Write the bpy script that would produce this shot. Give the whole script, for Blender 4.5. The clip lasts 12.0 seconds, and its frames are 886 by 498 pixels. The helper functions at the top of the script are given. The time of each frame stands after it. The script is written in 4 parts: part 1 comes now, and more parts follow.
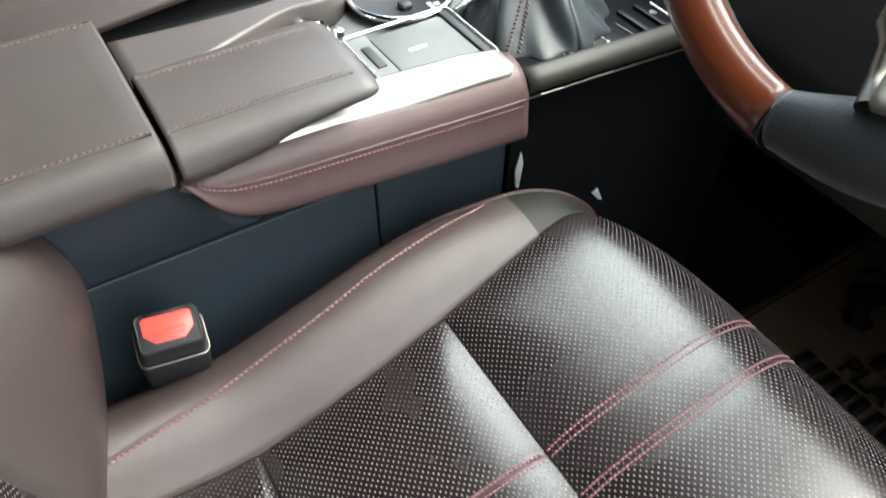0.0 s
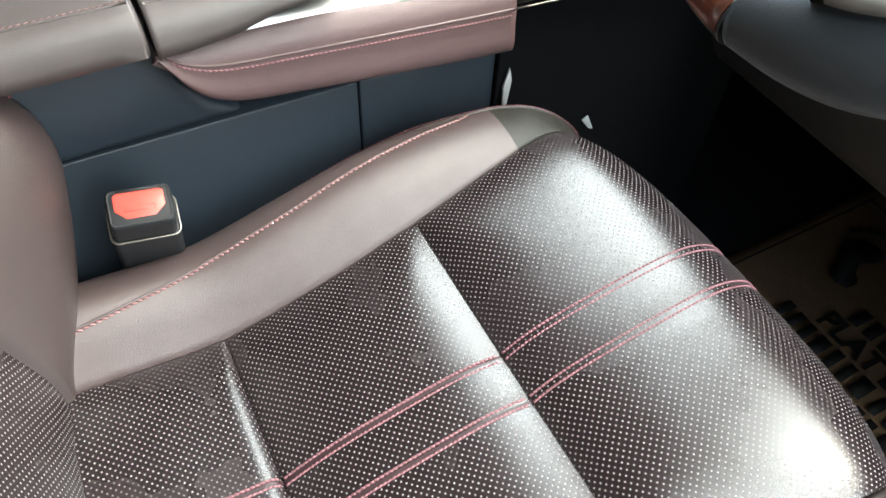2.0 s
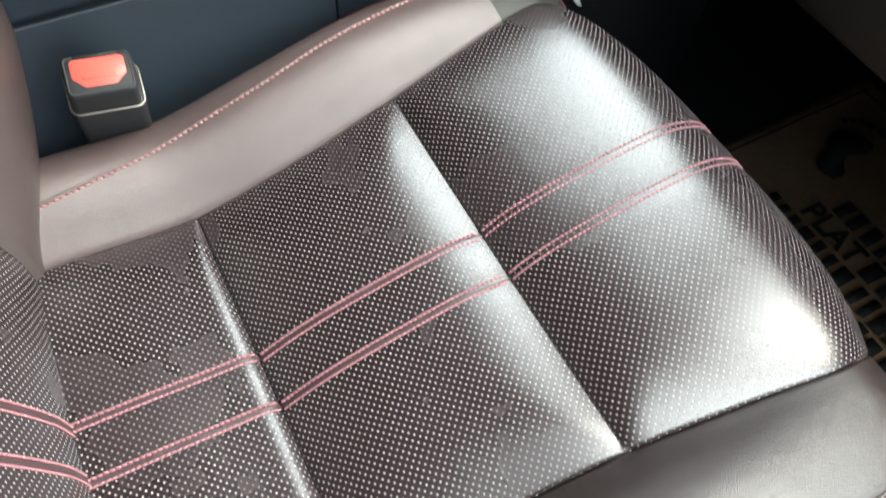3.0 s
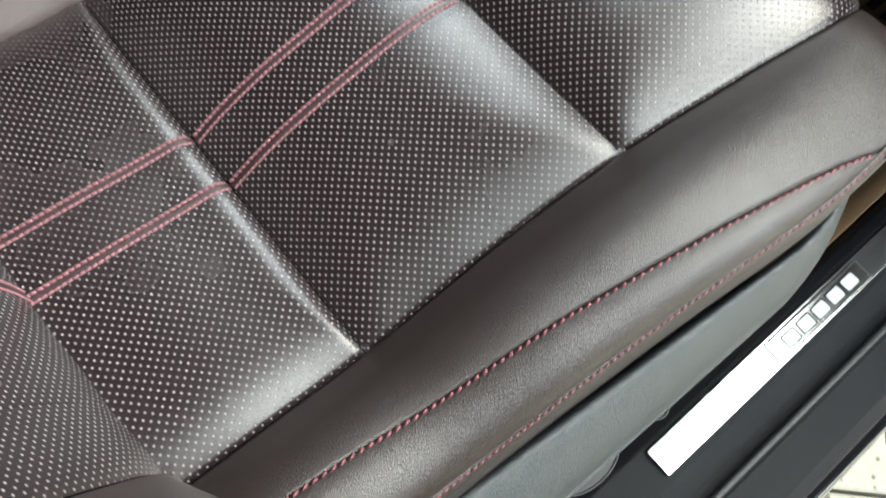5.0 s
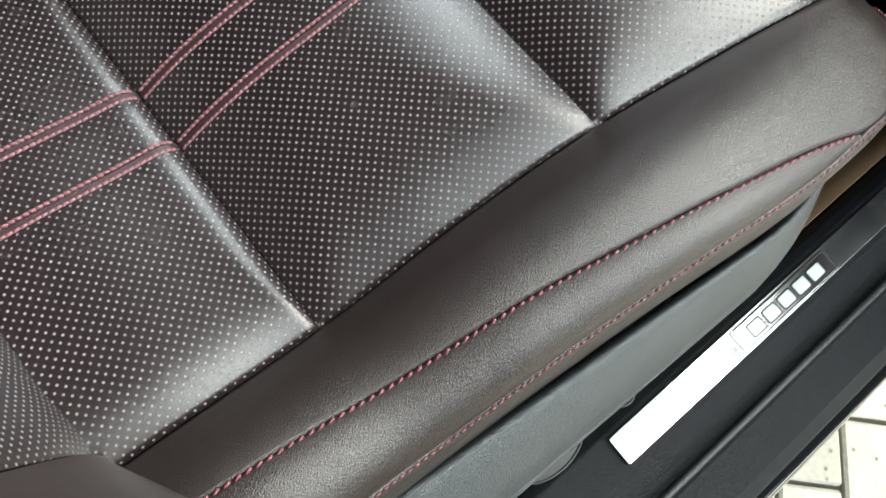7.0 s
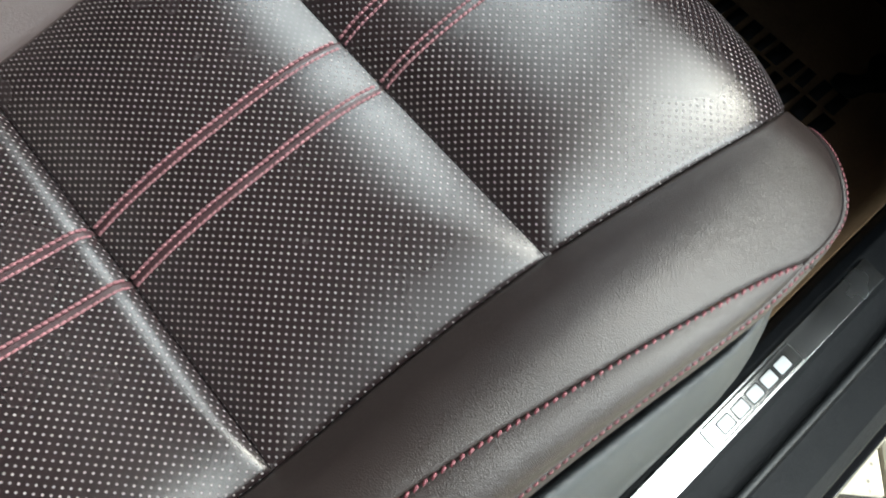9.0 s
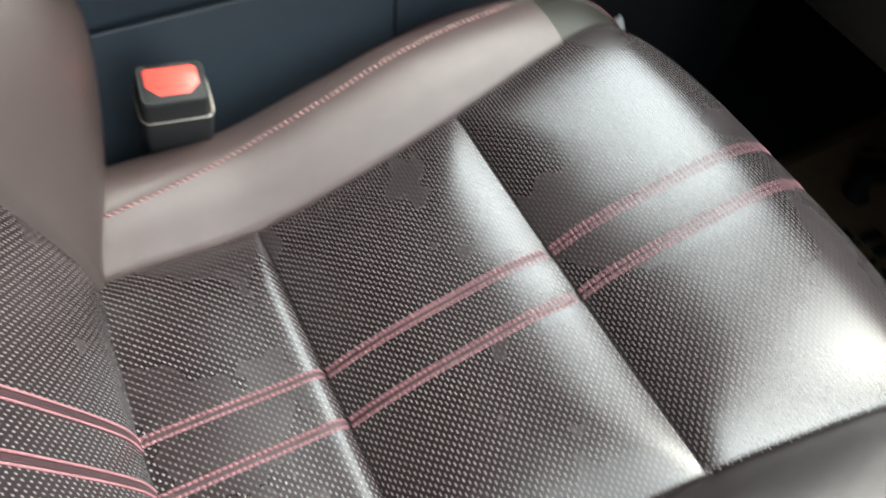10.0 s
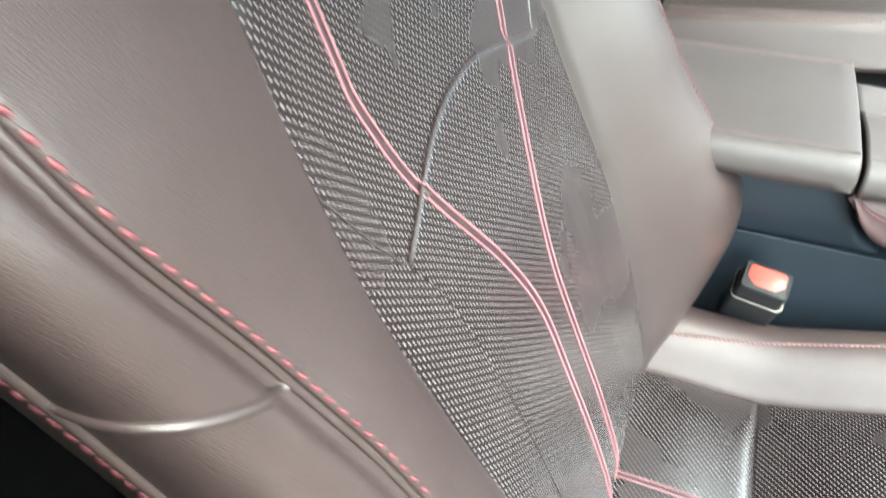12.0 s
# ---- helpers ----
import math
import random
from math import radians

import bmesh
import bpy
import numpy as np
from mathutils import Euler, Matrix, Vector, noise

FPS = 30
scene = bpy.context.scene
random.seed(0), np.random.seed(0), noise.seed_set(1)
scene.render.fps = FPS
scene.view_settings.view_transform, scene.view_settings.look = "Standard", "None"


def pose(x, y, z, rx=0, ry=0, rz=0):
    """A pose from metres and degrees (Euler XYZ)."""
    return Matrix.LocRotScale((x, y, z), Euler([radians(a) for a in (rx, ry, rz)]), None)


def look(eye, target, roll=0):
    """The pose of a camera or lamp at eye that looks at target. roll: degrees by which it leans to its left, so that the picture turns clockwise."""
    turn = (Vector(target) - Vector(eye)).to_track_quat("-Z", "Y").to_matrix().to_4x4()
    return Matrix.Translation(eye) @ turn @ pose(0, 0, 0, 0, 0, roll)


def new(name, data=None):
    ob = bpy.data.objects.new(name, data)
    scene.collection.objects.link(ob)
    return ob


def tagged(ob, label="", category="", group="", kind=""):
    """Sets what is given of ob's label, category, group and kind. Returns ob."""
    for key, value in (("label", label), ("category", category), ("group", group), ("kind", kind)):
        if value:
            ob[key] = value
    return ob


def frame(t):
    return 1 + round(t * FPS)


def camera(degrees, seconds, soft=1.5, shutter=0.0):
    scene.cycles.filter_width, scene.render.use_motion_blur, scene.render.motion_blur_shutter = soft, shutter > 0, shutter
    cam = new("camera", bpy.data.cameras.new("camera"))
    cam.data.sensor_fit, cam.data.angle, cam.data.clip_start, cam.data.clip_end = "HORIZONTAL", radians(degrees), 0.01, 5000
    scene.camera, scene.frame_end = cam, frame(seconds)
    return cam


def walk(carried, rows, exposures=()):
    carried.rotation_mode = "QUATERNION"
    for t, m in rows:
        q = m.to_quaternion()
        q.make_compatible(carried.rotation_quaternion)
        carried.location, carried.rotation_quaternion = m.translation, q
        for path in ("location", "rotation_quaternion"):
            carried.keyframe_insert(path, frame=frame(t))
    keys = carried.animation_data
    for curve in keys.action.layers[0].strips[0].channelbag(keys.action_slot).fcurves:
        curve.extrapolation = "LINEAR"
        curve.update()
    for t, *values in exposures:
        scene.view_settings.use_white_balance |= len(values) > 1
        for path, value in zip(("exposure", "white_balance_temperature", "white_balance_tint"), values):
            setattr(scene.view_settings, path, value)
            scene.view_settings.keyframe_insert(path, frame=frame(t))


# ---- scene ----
cam = camera(61.97, 12.0, soft=1.5, shutter=0.45)
EXPO = [(0.0, 2.12, 6150, -3), (0.6, 2.42, 6150, -3), (2.6, 2.62, 6150, -3), (4.4, 2.22, 6150, -3), (5.2, 1.92, 6100, -3), (7.0, 1.82, 6080, -3), (9.1, 1.92, 6080, -3), (9.5, 2.1, 6100, -3), (10.3, 2.40, 6150, -3), (11.0, 2.62, 6050, -6), (12.0, 3.12, 5900, -9)]
walk(cam, [
    (0.0, pose(0.1588, 0.1277, 1.1835, 42.41, -0.16, 58.12)),
    (0.5, pose(0.1752, 0.1190, 1.1847, 39.44, -1.43, 58.23)),
    (1.0, pose(0.1762, 0.1229, 1.1787, 37.40, -1.70, 58.05)),
    (1.5, pose(0.1908, 0.1344, 1.1706, 37.78, -3.13, 62.35)),
    (2.0, pose(0.2047, 0.1395, 1.1640, 38.51, -2.23, 61.88)),
    (2.5, pose(0.2066, 0.1376, 1.1516, 35.89, -2.98, 61.52)),
    (2.7, pose(0.2093, 0.1432, 1.1485, 33.72, -3.22, 62.18)),
    (4.3, pose(0.2356, 0.1236, 1.0794, 25.70, -2.26, 54.44)),
    (4.5, pose(0.2366, 0.1120, 1.0820, 25.72, -0.53, 54.12)),
    (5.0, pose(0.2455, 0.1115, 1.0497, 20.46, -2.43, 50.11)),
    (5.5, pose(0.2449, 0.1167, 1.0349, 18.74, -2.49, 49.64)),
    (6.0, pose(0.2411, 0.1225, 1.0221, 17.38, -2.69, 49.10)),
    (6.5, pose(0.2398, 0.1186, 1.0142, 17.57, -4.57, 49.89)),
    (7.0, pose(0.2449, 0.1133, 1.0228, 19.37, -5.79, 50.75)),
    (7.2, pose(0.2437, 0.1184, 1.0247, 20.36, -6.16, 50.38)),
    (8.8, pose(0.2272, 0.1550, 1.0367, 22.95, -6.48, 48.34)),
    (9.0, pose(0.2255, 0.1529, 1.0432, 23.71, -6.14, 49.15)),
    (9.3, pose(0.2161, 0.1496, 1.0549, 24.35, -5.92, 50.41)),
    (9.5, pose(0.2201, 0.1392, 1.0812, 27.18, -2.16, 53.67)),
    (9.7, pose(0.1877, 0.1056, 1.1070, 28.24, -5.30, 55.98)),
    (10.0, pose(0.1884, 0.0899, 1.1274, 32.89, -4.50, 61.83)),
    (10.5, pose(0.2433, 0.0758, 1.1063, 38.69, -7.01, 77.72)),
    (11.0, pose(0.3060, 0.0675, 1.1380, 38.20, -7.20, 107.55)),
    (11.2, pose(0.2985, 0.0560, 1.2010, 37.80, -4.40, 111.70)),
    (11.5, pose(0.3235, 0.0202, 1.2337, 39.33, -2.83, 111.79)),
    (11.6, pose(0.3285, 0.0160, 1.2430, 39.85, -1.90, 111.25)),
    (12.0, pose(0.3576, -0.0020, 1.2899, 45.55, 1.43, 109.02)),
], exposures=EXPO)

# ---------------------------------------------------------------- light
world = bpy.data.worlds.new("sky")
scene.world = world
world.use_nodes = True
wn = world.node_tree.nodes
sky = wn.new("ShaderNodeTexSky")
sky.sky_type = "NISHITA"
sky.sun_disc = False
sky.sun_elevation = radians(45)
sky.sun_rotation = radians(24)
sky.air_density = 0.7
sky.dust_density = 6.0
sky.ozone_density = 0.3
wn["Background"].inputs["Strength"].default_value = 0.15
world.node_tree.links.new(sky.outputs["Color"], wn["Background"].inputs["Color"])
sun_data = bpy.data.lights.new("sun", "SUN")
sun_data.energy, sun_data.angle, sun_data.color = 5.0, radians(108), (1.0, 0.985, 0.96)
sun = new("sun", sun_data)
sun.matrix_world = look((0.20, 0.55, 0.81), (0, 0, 0))


# ---------------------------------------------------------------- materials
def nodes_of(name, rough, spec=0.5, metal=0.0):
    m = bpy.data.materials.new(name)
    m.use_nodes = True
    nt = m.node_tree
    b = nt.nodes["Principled BSDF"]
    b.inputs["Roughness"].default_value = rough
    b.inputs["Metallic"].default_value = metal
    b.inputs["Specular IOR Level"].default_value = spec
    return m, nt, b


def tint(nt, b, base, amount, scale, coord, rough=None, rough_var=0.0, detail=4.0):
    """Base colour that wanders about its value at two scales."""
    a = nt.nodes.new("ShaderNodeTexNoise")
    a.inputs["Scale"].default_value, a.inputs["Detail"].default_value = scale, detail
    c = nt.nodes.new("ShaderNodeTexNoise")
    c.inputs["Scale"].default_value, c.inputs["Detail"].default_value = scale * 9.3, 3.0
    nt.links.new(coord, a.inputs["Vector"])
    nt.links.new(coord, c.inputs["Vector"])
    add = nt.nodes.new("ShaderNodeMath")
    add.operation = "ADD"
    nt.links.new(a.outputs["Fac"], add.inputs[0])
    nt.links.new(c.outputs["Fac"], add.inputs[1])
    ramp = nt.nodes.new("ShaderNodeMapRange")
    ramp.inputs["From Min"].default_value, ramp.inputs["From Max"].default_value = 0.6, 1.4
    ramp.inputs["To Min"].default_value, ramp.inputs["To Max"].default_value = 1 - amount, 1 + amount
    nt.links.new(add.outputs[0], ramp.inputs["Value"])
    mul = nt.nodes.new("ShaderNodeMix")
    mul.data_type, mul.blend_type = "RGBA", "MULTIPLY"
    mul.inputs["Factor"].default_value = 1.0
    mul.inputs["A"].default_value = (*base, 1)
    nt.links.new(ramp.outputs[0], mul.inputs["B"])
    nt.links.new(mul.outputs["Result"], b.inputs["Base Color"])
    if rough is not None:
        r = nt.nodes.new("ShaderNodeMapRange")
        r.inputs["From Min"].default_value, r.inputs["From Max"].default_value = 0.3, 0.7
        r.inputs["To Min"].default_value, r.inputs["To Max"].default_value = rough - rough_var, rough + rough_var
        nt.links.new(a.outputs["Fac"], r.inputs["Value"])
        nt.links.new(r.outputs[0], b.inputs["Roughness"])
    return mul.outputs["Result"]


def bumped(nt, b, height, strength, distance, before=None):
    bump = nt.nodes.new("ShaderNodeBump")
    bump.inputs["Strength"].default_value, bump.inputs["Distance"].default_value = strength, distance
    nt.links.new(height, bump.inputs["Height"])
    if before:
        nt.links.new(before, bump.inputs["Normal"])
    nt.links.new(bump.outputs["Normal"], b.inputs["Normal"])
    return bump.outputs["Normal"]


def grain(nt, coord, scale):
    """Leather pebbles: cells with sunken borders, with broader creases over them."""
    v = nt.nodes.new("ShaderNodeTexVoronoi")
    v.feature = "DISTANCE_TO_EDGE"
    v.inputs["Scale"].default_value = scale
    w = nt.nodes.new("ShaderNodeTexNoise")
    w.inputs["Scale"].default_value, w.inputs["Detail"].default_value = scale * 0.45, 5.0
    mixv = nt.nodes.new("ShaderNodeVectorMath")
    mixv.operation = "MULTIPLY_ADD"
    mixv.inputs[1].default_value = (0.0012, 0.0012, 0.0012)
    nt.links.new(w.outputs["Color"], mixv.inputs[0])
    nt.links.new(coord, mixv.inputs[2])
    nt.links.new(mixv.outputs[0], v.inputs["Vector"])
    nt.links.new(coord, w.inputs["Vector"])
    clampd = nt.nodes.new("ShaderNodeMapRange")
    clampd.inputs["From Max"].default_value = 0.25
    nt.links.new(v.outputs["Distance"], clampd.inputs["Value"])
    add = nt.nodes.new("ShaderNodeMath")
    add.operation = "MULTIPLY_ADD"
    add.inputs[1].default_value = 0.6
    nt.links.new(w.outputs["Fac"], add.inputs[0])
    nt.links.new(clampd.outputs[0], add.inputs[2])
    return add.outputs[0]


def leather(name, base, rough, scale=700, bump=0.25, spec=0.45):
    m, nt, b = nodes_of(name, rough, spec)
    co = nt.nodes.new("ShaderNodeTexCoord").outputs["Object"]
    tint(nt, b, base, 0.10, 7.0, co, rough, 0.05)
    soft = nt.nodes.new("ShaderNodeTexNoise")
    soft.inputs["Scale"].default_value, soft.inputs["Detail"].default_value, soft.inputs["Distortion"].default_value = 26, 3, 0.6
    nt.links.new(co, soft.inputs["Vector"])
    first = bumped(nt, b, soft.outputs["Fac"], 0.07, 0.004)
    bumped(nt, b, grain(nt, co, scale), bump, 0.0004, first)
    return m


def perforated(name, base, rough, pitch=0.0041):
    """Glossy leather with rows of small holes, set on a square grid turned by 45 degrees."""
    m, nt, b = nodes_of(name, rough, 0.5)
    tc = nt.nodes.new("ShaderNodeTexCoord")
    co, uv = tc.outputs["Object"], tc.outputs["UV"]
    colour = tint(nt, b, base, 0.10, 9.0, co, rough, 0.025)
    turn = nt.nodes.new("ShaderNodeMapping")
    turn.inputs["Rotation"].default_value = (0, 0, radians(45))
    turn.inputs["Scale"].default_value = (1 / pitch, 1 / pitch, 1)
    nt.links.new(uv, turn.inputs["Vector"])
    fr = nt.nodes.new("ShaderNodeVectorMath")
    fr.operation = "FRACTION"
    nt.links.new(turn.outputs[0], fr.inputs[0])
    sub = nt.nodes.new("ShaderNodeVectorMath")
    sub.operation = "SUBTRACT"
    sub.inputs[1].default_value = (0.5, 0.5, 0)
    nt.links.new(fr.outputs[0], sub.inputs[0])
    flat = nt.nodes.new("ShaderNodeVectorMath")
    flat.operation = "MULTIPLY"
    flat.inputs[1].default_value = (1, 1, 0)
    nt.links.new(sub.outputs[0], flat.inputs[0])
    ln = nt.nodes.new("ShaderNodeVectorMath")
    ln.operation = "LENGTH"
    nt.links.new(flat.outputs[0], ln.inputs[0])
    hole = nt.nodes.new("ShaderNodeMapRange")
    hole.interpolation_type = "SMOOTHSTEP"
    hole.inputs["From Min"].default_value, hole.inputs["From Max"].default_value = 0.140, 0.205
    nt.links.new(ln.outputs["Value"], hole.inputs["Value"])
    # Pale backing in the holes, which also stands in for glints on their rims.
    inside = nt.nodes.new("ShaderNodeMix")
    inside.data_type = "RGBA"
    inside.inputs["A"].default_value = (0.190, 0.175, 0.179, 1)
    nt.links.new(hole.outputs[0], inside.inputs["Factor"])
    nt.links.new(colour, inside.inputs["B"])
    nt.links.new(inside.outputs["Result"], b.inputs["Base Color"])
    sp = nt.nodes.new("ShaderNodeMath")
    sp.operation = "MULTIPLY"
    sp.inputs[1].default_value = 0.75
    nt.links.new(hole.outputs[0], sp.inputs[0])
    nt.links.new(sp.outputs[0], b.inputs["Specular IOR Level"])
    bumped(nt, b, grain(nt, co, 800), 0.16, 0.0003)
    return m


def plastic(name, base, rough, scale=900, bump=0.2, spec=0.4):
    m, nt, b = nodes_of(name, rough, spec)
    co = nt.nodes.new("ShaderNodeTexCoord").outputs["Object"]
    tint(nt, b, base, 0.12, 6.0, co, rough, 0.05)
    n = nt.nodes.new("ShaderNodeTexNoise")
    n.inputs["Scale"].default_value, n.inputs["Detail"].default_value = scale, 3.0
    nt.links.new(co, n.inputs["Vector"])
    bumped(nt, b, n.outputs["Fac"], bump, 0.0004)
    return m


def metal(name, base, rough, brushed=None):
    m, nt, b = nodes_of(name, rough, 0.5, 1.0)
    co = nt.nodes.new("ShaderNodeTexCoord").outputs["Object"]
    tint(nt, b, base, 0.05, 12.0, co, rough, 0.05)
    if brushed:
        mp = nt.nodes.new("ShaderNodeMapping")
        mp.inputs["Scale"].default_value = brushed
        nt.links.new(co, mp.inputs["Vector"])
        n = nt.nodes.new("ShaderNodeTexNoise")
        n.inputs["Scale"].default_value, n.inputs["Detail"].default_value = 60, 3
        nt.links.new(mp.outputs[0], n.inputs["Vector"])
        bumped(nt, b, n.outputs["Fac"], 0.15, 0.0004)
    return m


# One leather, light put into its tones: right bolster shaded, backrest between, left lit.
SHADED_HIDE = leather("brown leather", (0.0190, 0.0133, 0.0120), 0.35, 900, 0.34, 0.62)
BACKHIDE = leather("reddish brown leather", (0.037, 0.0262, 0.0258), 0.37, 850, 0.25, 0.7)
LIT_HIDE = leather("lit brown leather", (0.067, 0.0475, 0.0465), 0.42, 850, 0.35, 0.7)
PERF = perforated("perforated leather", (0.0135, 0.0086, 0.0094), 0.265)
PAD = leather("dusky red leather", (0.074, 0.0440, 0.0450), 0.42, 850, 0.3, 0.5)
# Shadow tone of that leather, for the bolster's front end and the console roll.
SHADOW_HIDE = leather("shadowed brown leather", (0.021, 0.0195, 0.0160), 0.45, 900, 0.3, 0.35)
ARM = leather("console leather", (0.056, 0.0465, 0.0460), 0.47, 900, 0.18, 0.6)
THREAD = plastic("burgundy thread", (0.215, 0.098, 0.113), 0.5, 2500, 0.3)
# The same burgundy thread with light and with shade put into its tone.
LIT_THREAD = plastic("lit burgundy thread", (0.30, 0.150, 0.155), 0.5, 2500, 0.3)
SHADED_THREAD = plastic("shaded burgundy thread", (0.150, 0.045, 0.056), 0.5, 2500, 0.3)
BURGUNDY = plastic("dark burgundy thread", (0.13, 0.040, 0.050), 0.5, 2500, 0.3)
DARKTHREAD = plastic("muted brown thread", (0.120, 0.068, 0.066), 0.6, 2500, 0.3)
SILLBLACK = leather("black sill plastic", (0.0024, 0.0029, 0.0038), 0.42, 800, 0.5, 0.14)
SHIELD = leather("black grained plastic", (0.015, 0.0195, 0.0235), 0.40, 820, 0.6, 0.9)
WINE = leather("wine leather", (0.034, 0.017, 0.020), 0.38, 850, 0.3, 0.5)
BRONZE = metal("dark bronze metal", (0.26, 0.24, 0.215), 0.36)
NAVY = plastic("dark soft plastic", (0.0125, 0.0185, 0.0270), 0.55, 700, 0.3)
BLACK = plastic("black plastic", (0.022, 0.022, 0.024), 0.5, 700, 0.2)
PIANO = plastic("gloss black", (0.006, 0.006, 0.007), 0.22, 50, 0.0, 0.10)
CARPET = plastic("black carpet", (0.011, 0.011, 0.012), 0.95, 1500, 1.0, 0.1)
# Darker copy of the carpet, with the dashboard's shade put into its tone.
CARPET_SHADED = plastic("shaded black carpet", (0.0045, 0.0048, 0.0055), 0.95, 1500, 0.8, 0.05)
RUBBER = plastic("black rubber", (0.014, 0.015, 0.016), 0.55, 400, 0.15)
ALU = metal("brushed aluminium", (0.62, 0.62, 0.62), 0.26, (1, 0.03, 1))
SATIN = metal("satin silver", (0.72, 0.71, 0.69), 0.26)
TRIMSILVER = metal("dull silver", (0.44, 0.44, 0.43), 0.36)
SPOKE = plastic("warm silver paint", (0.30, 0.285, 0.26), 0.40, 300, 0.05, 0.6)
CHROME = metal("chrome", (0.85, 0.85, 0.86), 0.10)
RED = plastic("red plastic", (0.62, 0.075, 0.060), 0.34, 60, 0.02, 0.5)
BUCKLE = plastic("buckle plastic", (0.014, 0.015, 0.017), 0.5, 900, 0.1, 0.3)
WHEELHIDE = leather("black wheel leather", (0.034, 0.040, 0.046), 0.40, 800, 0.25)
TRAY = plastic("grey rubber", (0.10, 0.106, 0.106), 0.5, 700, 0.1, 0.35)
WALLPAINT = plastic("grey plaster", (0.12, 0.12, 0.118), 0.9, 300, 0.4, 0.1)
LINER = plastic("black headliner", (0.035, 0.034, 0.033), 0.9, 900, 0.3, 0.1)
PAINT = plastic("black body paint", (0.010, 0.010, 0.011), 0.12, 20, 0.0, 0.5)


def wood_material():
    m, nt, b = nodes_of("varnished wood", 0.30, 0.35)
    b.inputs["Coat Weight"].default_value, b.inputs["Coat Roughness"].default_value = 0.35, 0.05
    co = nt.nodes.new("ShaderNodeTexCoord").outputs["UV"]
    mp = nt.nodes.new("ShaderNodeMapping")
    mp.inputs["Scale"].default_value = (5, 20, 1)
    nt.links.new(co, mp.inputs["Vector"])
    n = nt.nodes.new("ShaderNodeTexNoise")
    n.inputs["Scale"].default_value, n.inputs["Detail"].default_value, n.inputs["Distortion"].default_value = 3.0, 6, 0.8
    nt.links.new(mp.outputs[0], n.inputs["Vector"])
    r = nt.nodes.new("ShaderNodeValToRGB")
    r.color_ramp.elements[0].position, r.color_ramp.elements[0].color = 0.2, (0.098, 0.022, 0.009, 1)
    r.color_ramp.elements[1].position, r.color_ramp.elements[1].color = 0.8, (0.185, 0.047, 0.018, 1)
    nt.links.new(n.outputs["Fac"], r.inputs["Fac"])
    nt.links.new(r.outputs["Color"], b.inputs["Base Color"])
    return m


WOOD = wood_material()


def stone_material(name, base):
    m, nt, b = nodes_of(name, 0.85, 0.3)
    co = nt.nodes.new("ShaderNodeTexCoord").outputs["Object"]
    info = nt.nodes.new("ShaderNodeObjectInfo")
    colour = tint(nt, b, base, 0.16, 14.0, co)
    var = nt.nodes.new("ShaderNodeMapRange")
    var.inputs["To Min"].default_value, var.inputs["To Max"].default_value = 0.85, 1.1
    nt.links.new(info.outputs["Random"], var.inputs["Value"])
    spots = nt.nodes.new("ShaderNodeTexVoronoi")
    spots.inputs["Scale"].default_value = 38
    nt.links.new(co, spots.inputs["Vector"])
    sm = nt.nodes.new("ShaderNodeMapRange")
    sm.inputs["From Min"].default_value, sm.inputs["From Max"].default_value = 0.05, 0.16
    sm.inputs["To Min"].default_value = 0.35
    nt.links.new(spots.outputs["Distance"], sm.inputs["Value"])
    a = nt.nodes.new("ShaderNodeMath")
    a.operation = "MULTIPLY"
    nt.links.new(var.outputs[0], a.inputs[0])
    nt.links.new(sm.outputs[0], a.inputs[1])
    mul = nt.nodes.new("ShaderNodeMix")
    mul.data_type, mul.blend_type = "RGBA", "MULTIPLY"
    mul.inputs["Factor"].default_value = 1.0
    nt.links.new(colour, mul.inputs["A"])
    nt.links.new(a.outputs[0], mul.inputs["B"])
    nt.links.new(mul.outputs["Result"], b.inputs["Base Color"])
    n = nt.nodes.new("ShaderNodeTexNoise")
    n.inputs["Scale"].default_value, n.inputs["Detail"].default_value = 120, 6
    nt.links.new(co, n.inputs["Vector"])
    bumped(nt, b, n.outputs["Fac"], 0.5, 0.003)
    return m


PAVER = stone_material("pale concrete", (0.36, 0.335, 0.275))
JOINT = stone_material("joint sand", (0.055, 0.050, 0.042))


def kraft_material():
    m, nt, b = nodes_of("kraft paper", 0.8, 0.25)
    co = nt.nodes.new("ShaderNodeTexCoord").outputs["Object"]
    tint(nt, b, (0.15, 0.095, 0.052), 0.2, 22.0, co)
    n = nt.nodes.new("ShaderNodeTexNoise")
    n.inputs["Scale"].default_value, n.inputs["Detail"].default_value = 25, 5
    nt.links.new(co, n.inputs["Vector"])
    bumped(nt, b, n.outputs["Fac"], 0.4, 0.004)
    return m


KRAFT = kraft_material()
INK = plastic("black print", (0.012, 0.011, 0.010), 0.7, 300, 0.05, 0.2)
PALE = plastic("pale satin grey", (0.42, 0.43, 0.43), 0.4, 300, 0.05, 0.5)
PRINT = plastic("white print", (0.7, 0.7, 0.7), 0.6, 300, 0.0, 0.2)


# ---------------------------------------------------------------- tools
def mesh_from(bm, name, material, smooth=True):
    me = bpy.data.meshes.new(name)
    bm.normal_update()
    bm.to_mesh(me)
    bm.free()
    for p in me.polygons:
        p.use_smooth = smooth
    me.materials.append(material)
    return me


def part(name, bm, material, parent=None, label="", smooth=True):
    ob = new(name, mesh_from(bm, name, material, smooth))
    if parent is not None:
        ob.parent = parent
    if label:
        ob["label"] = label
    return ob


def thing(name, at, label, category, kind="", group=""):
    ob = new(name)
    ob.location = at
    ob.empty_display_size = 0.05
    bpy.context.view_layer.update()
    return tagged(ob, label, category, group, kind)


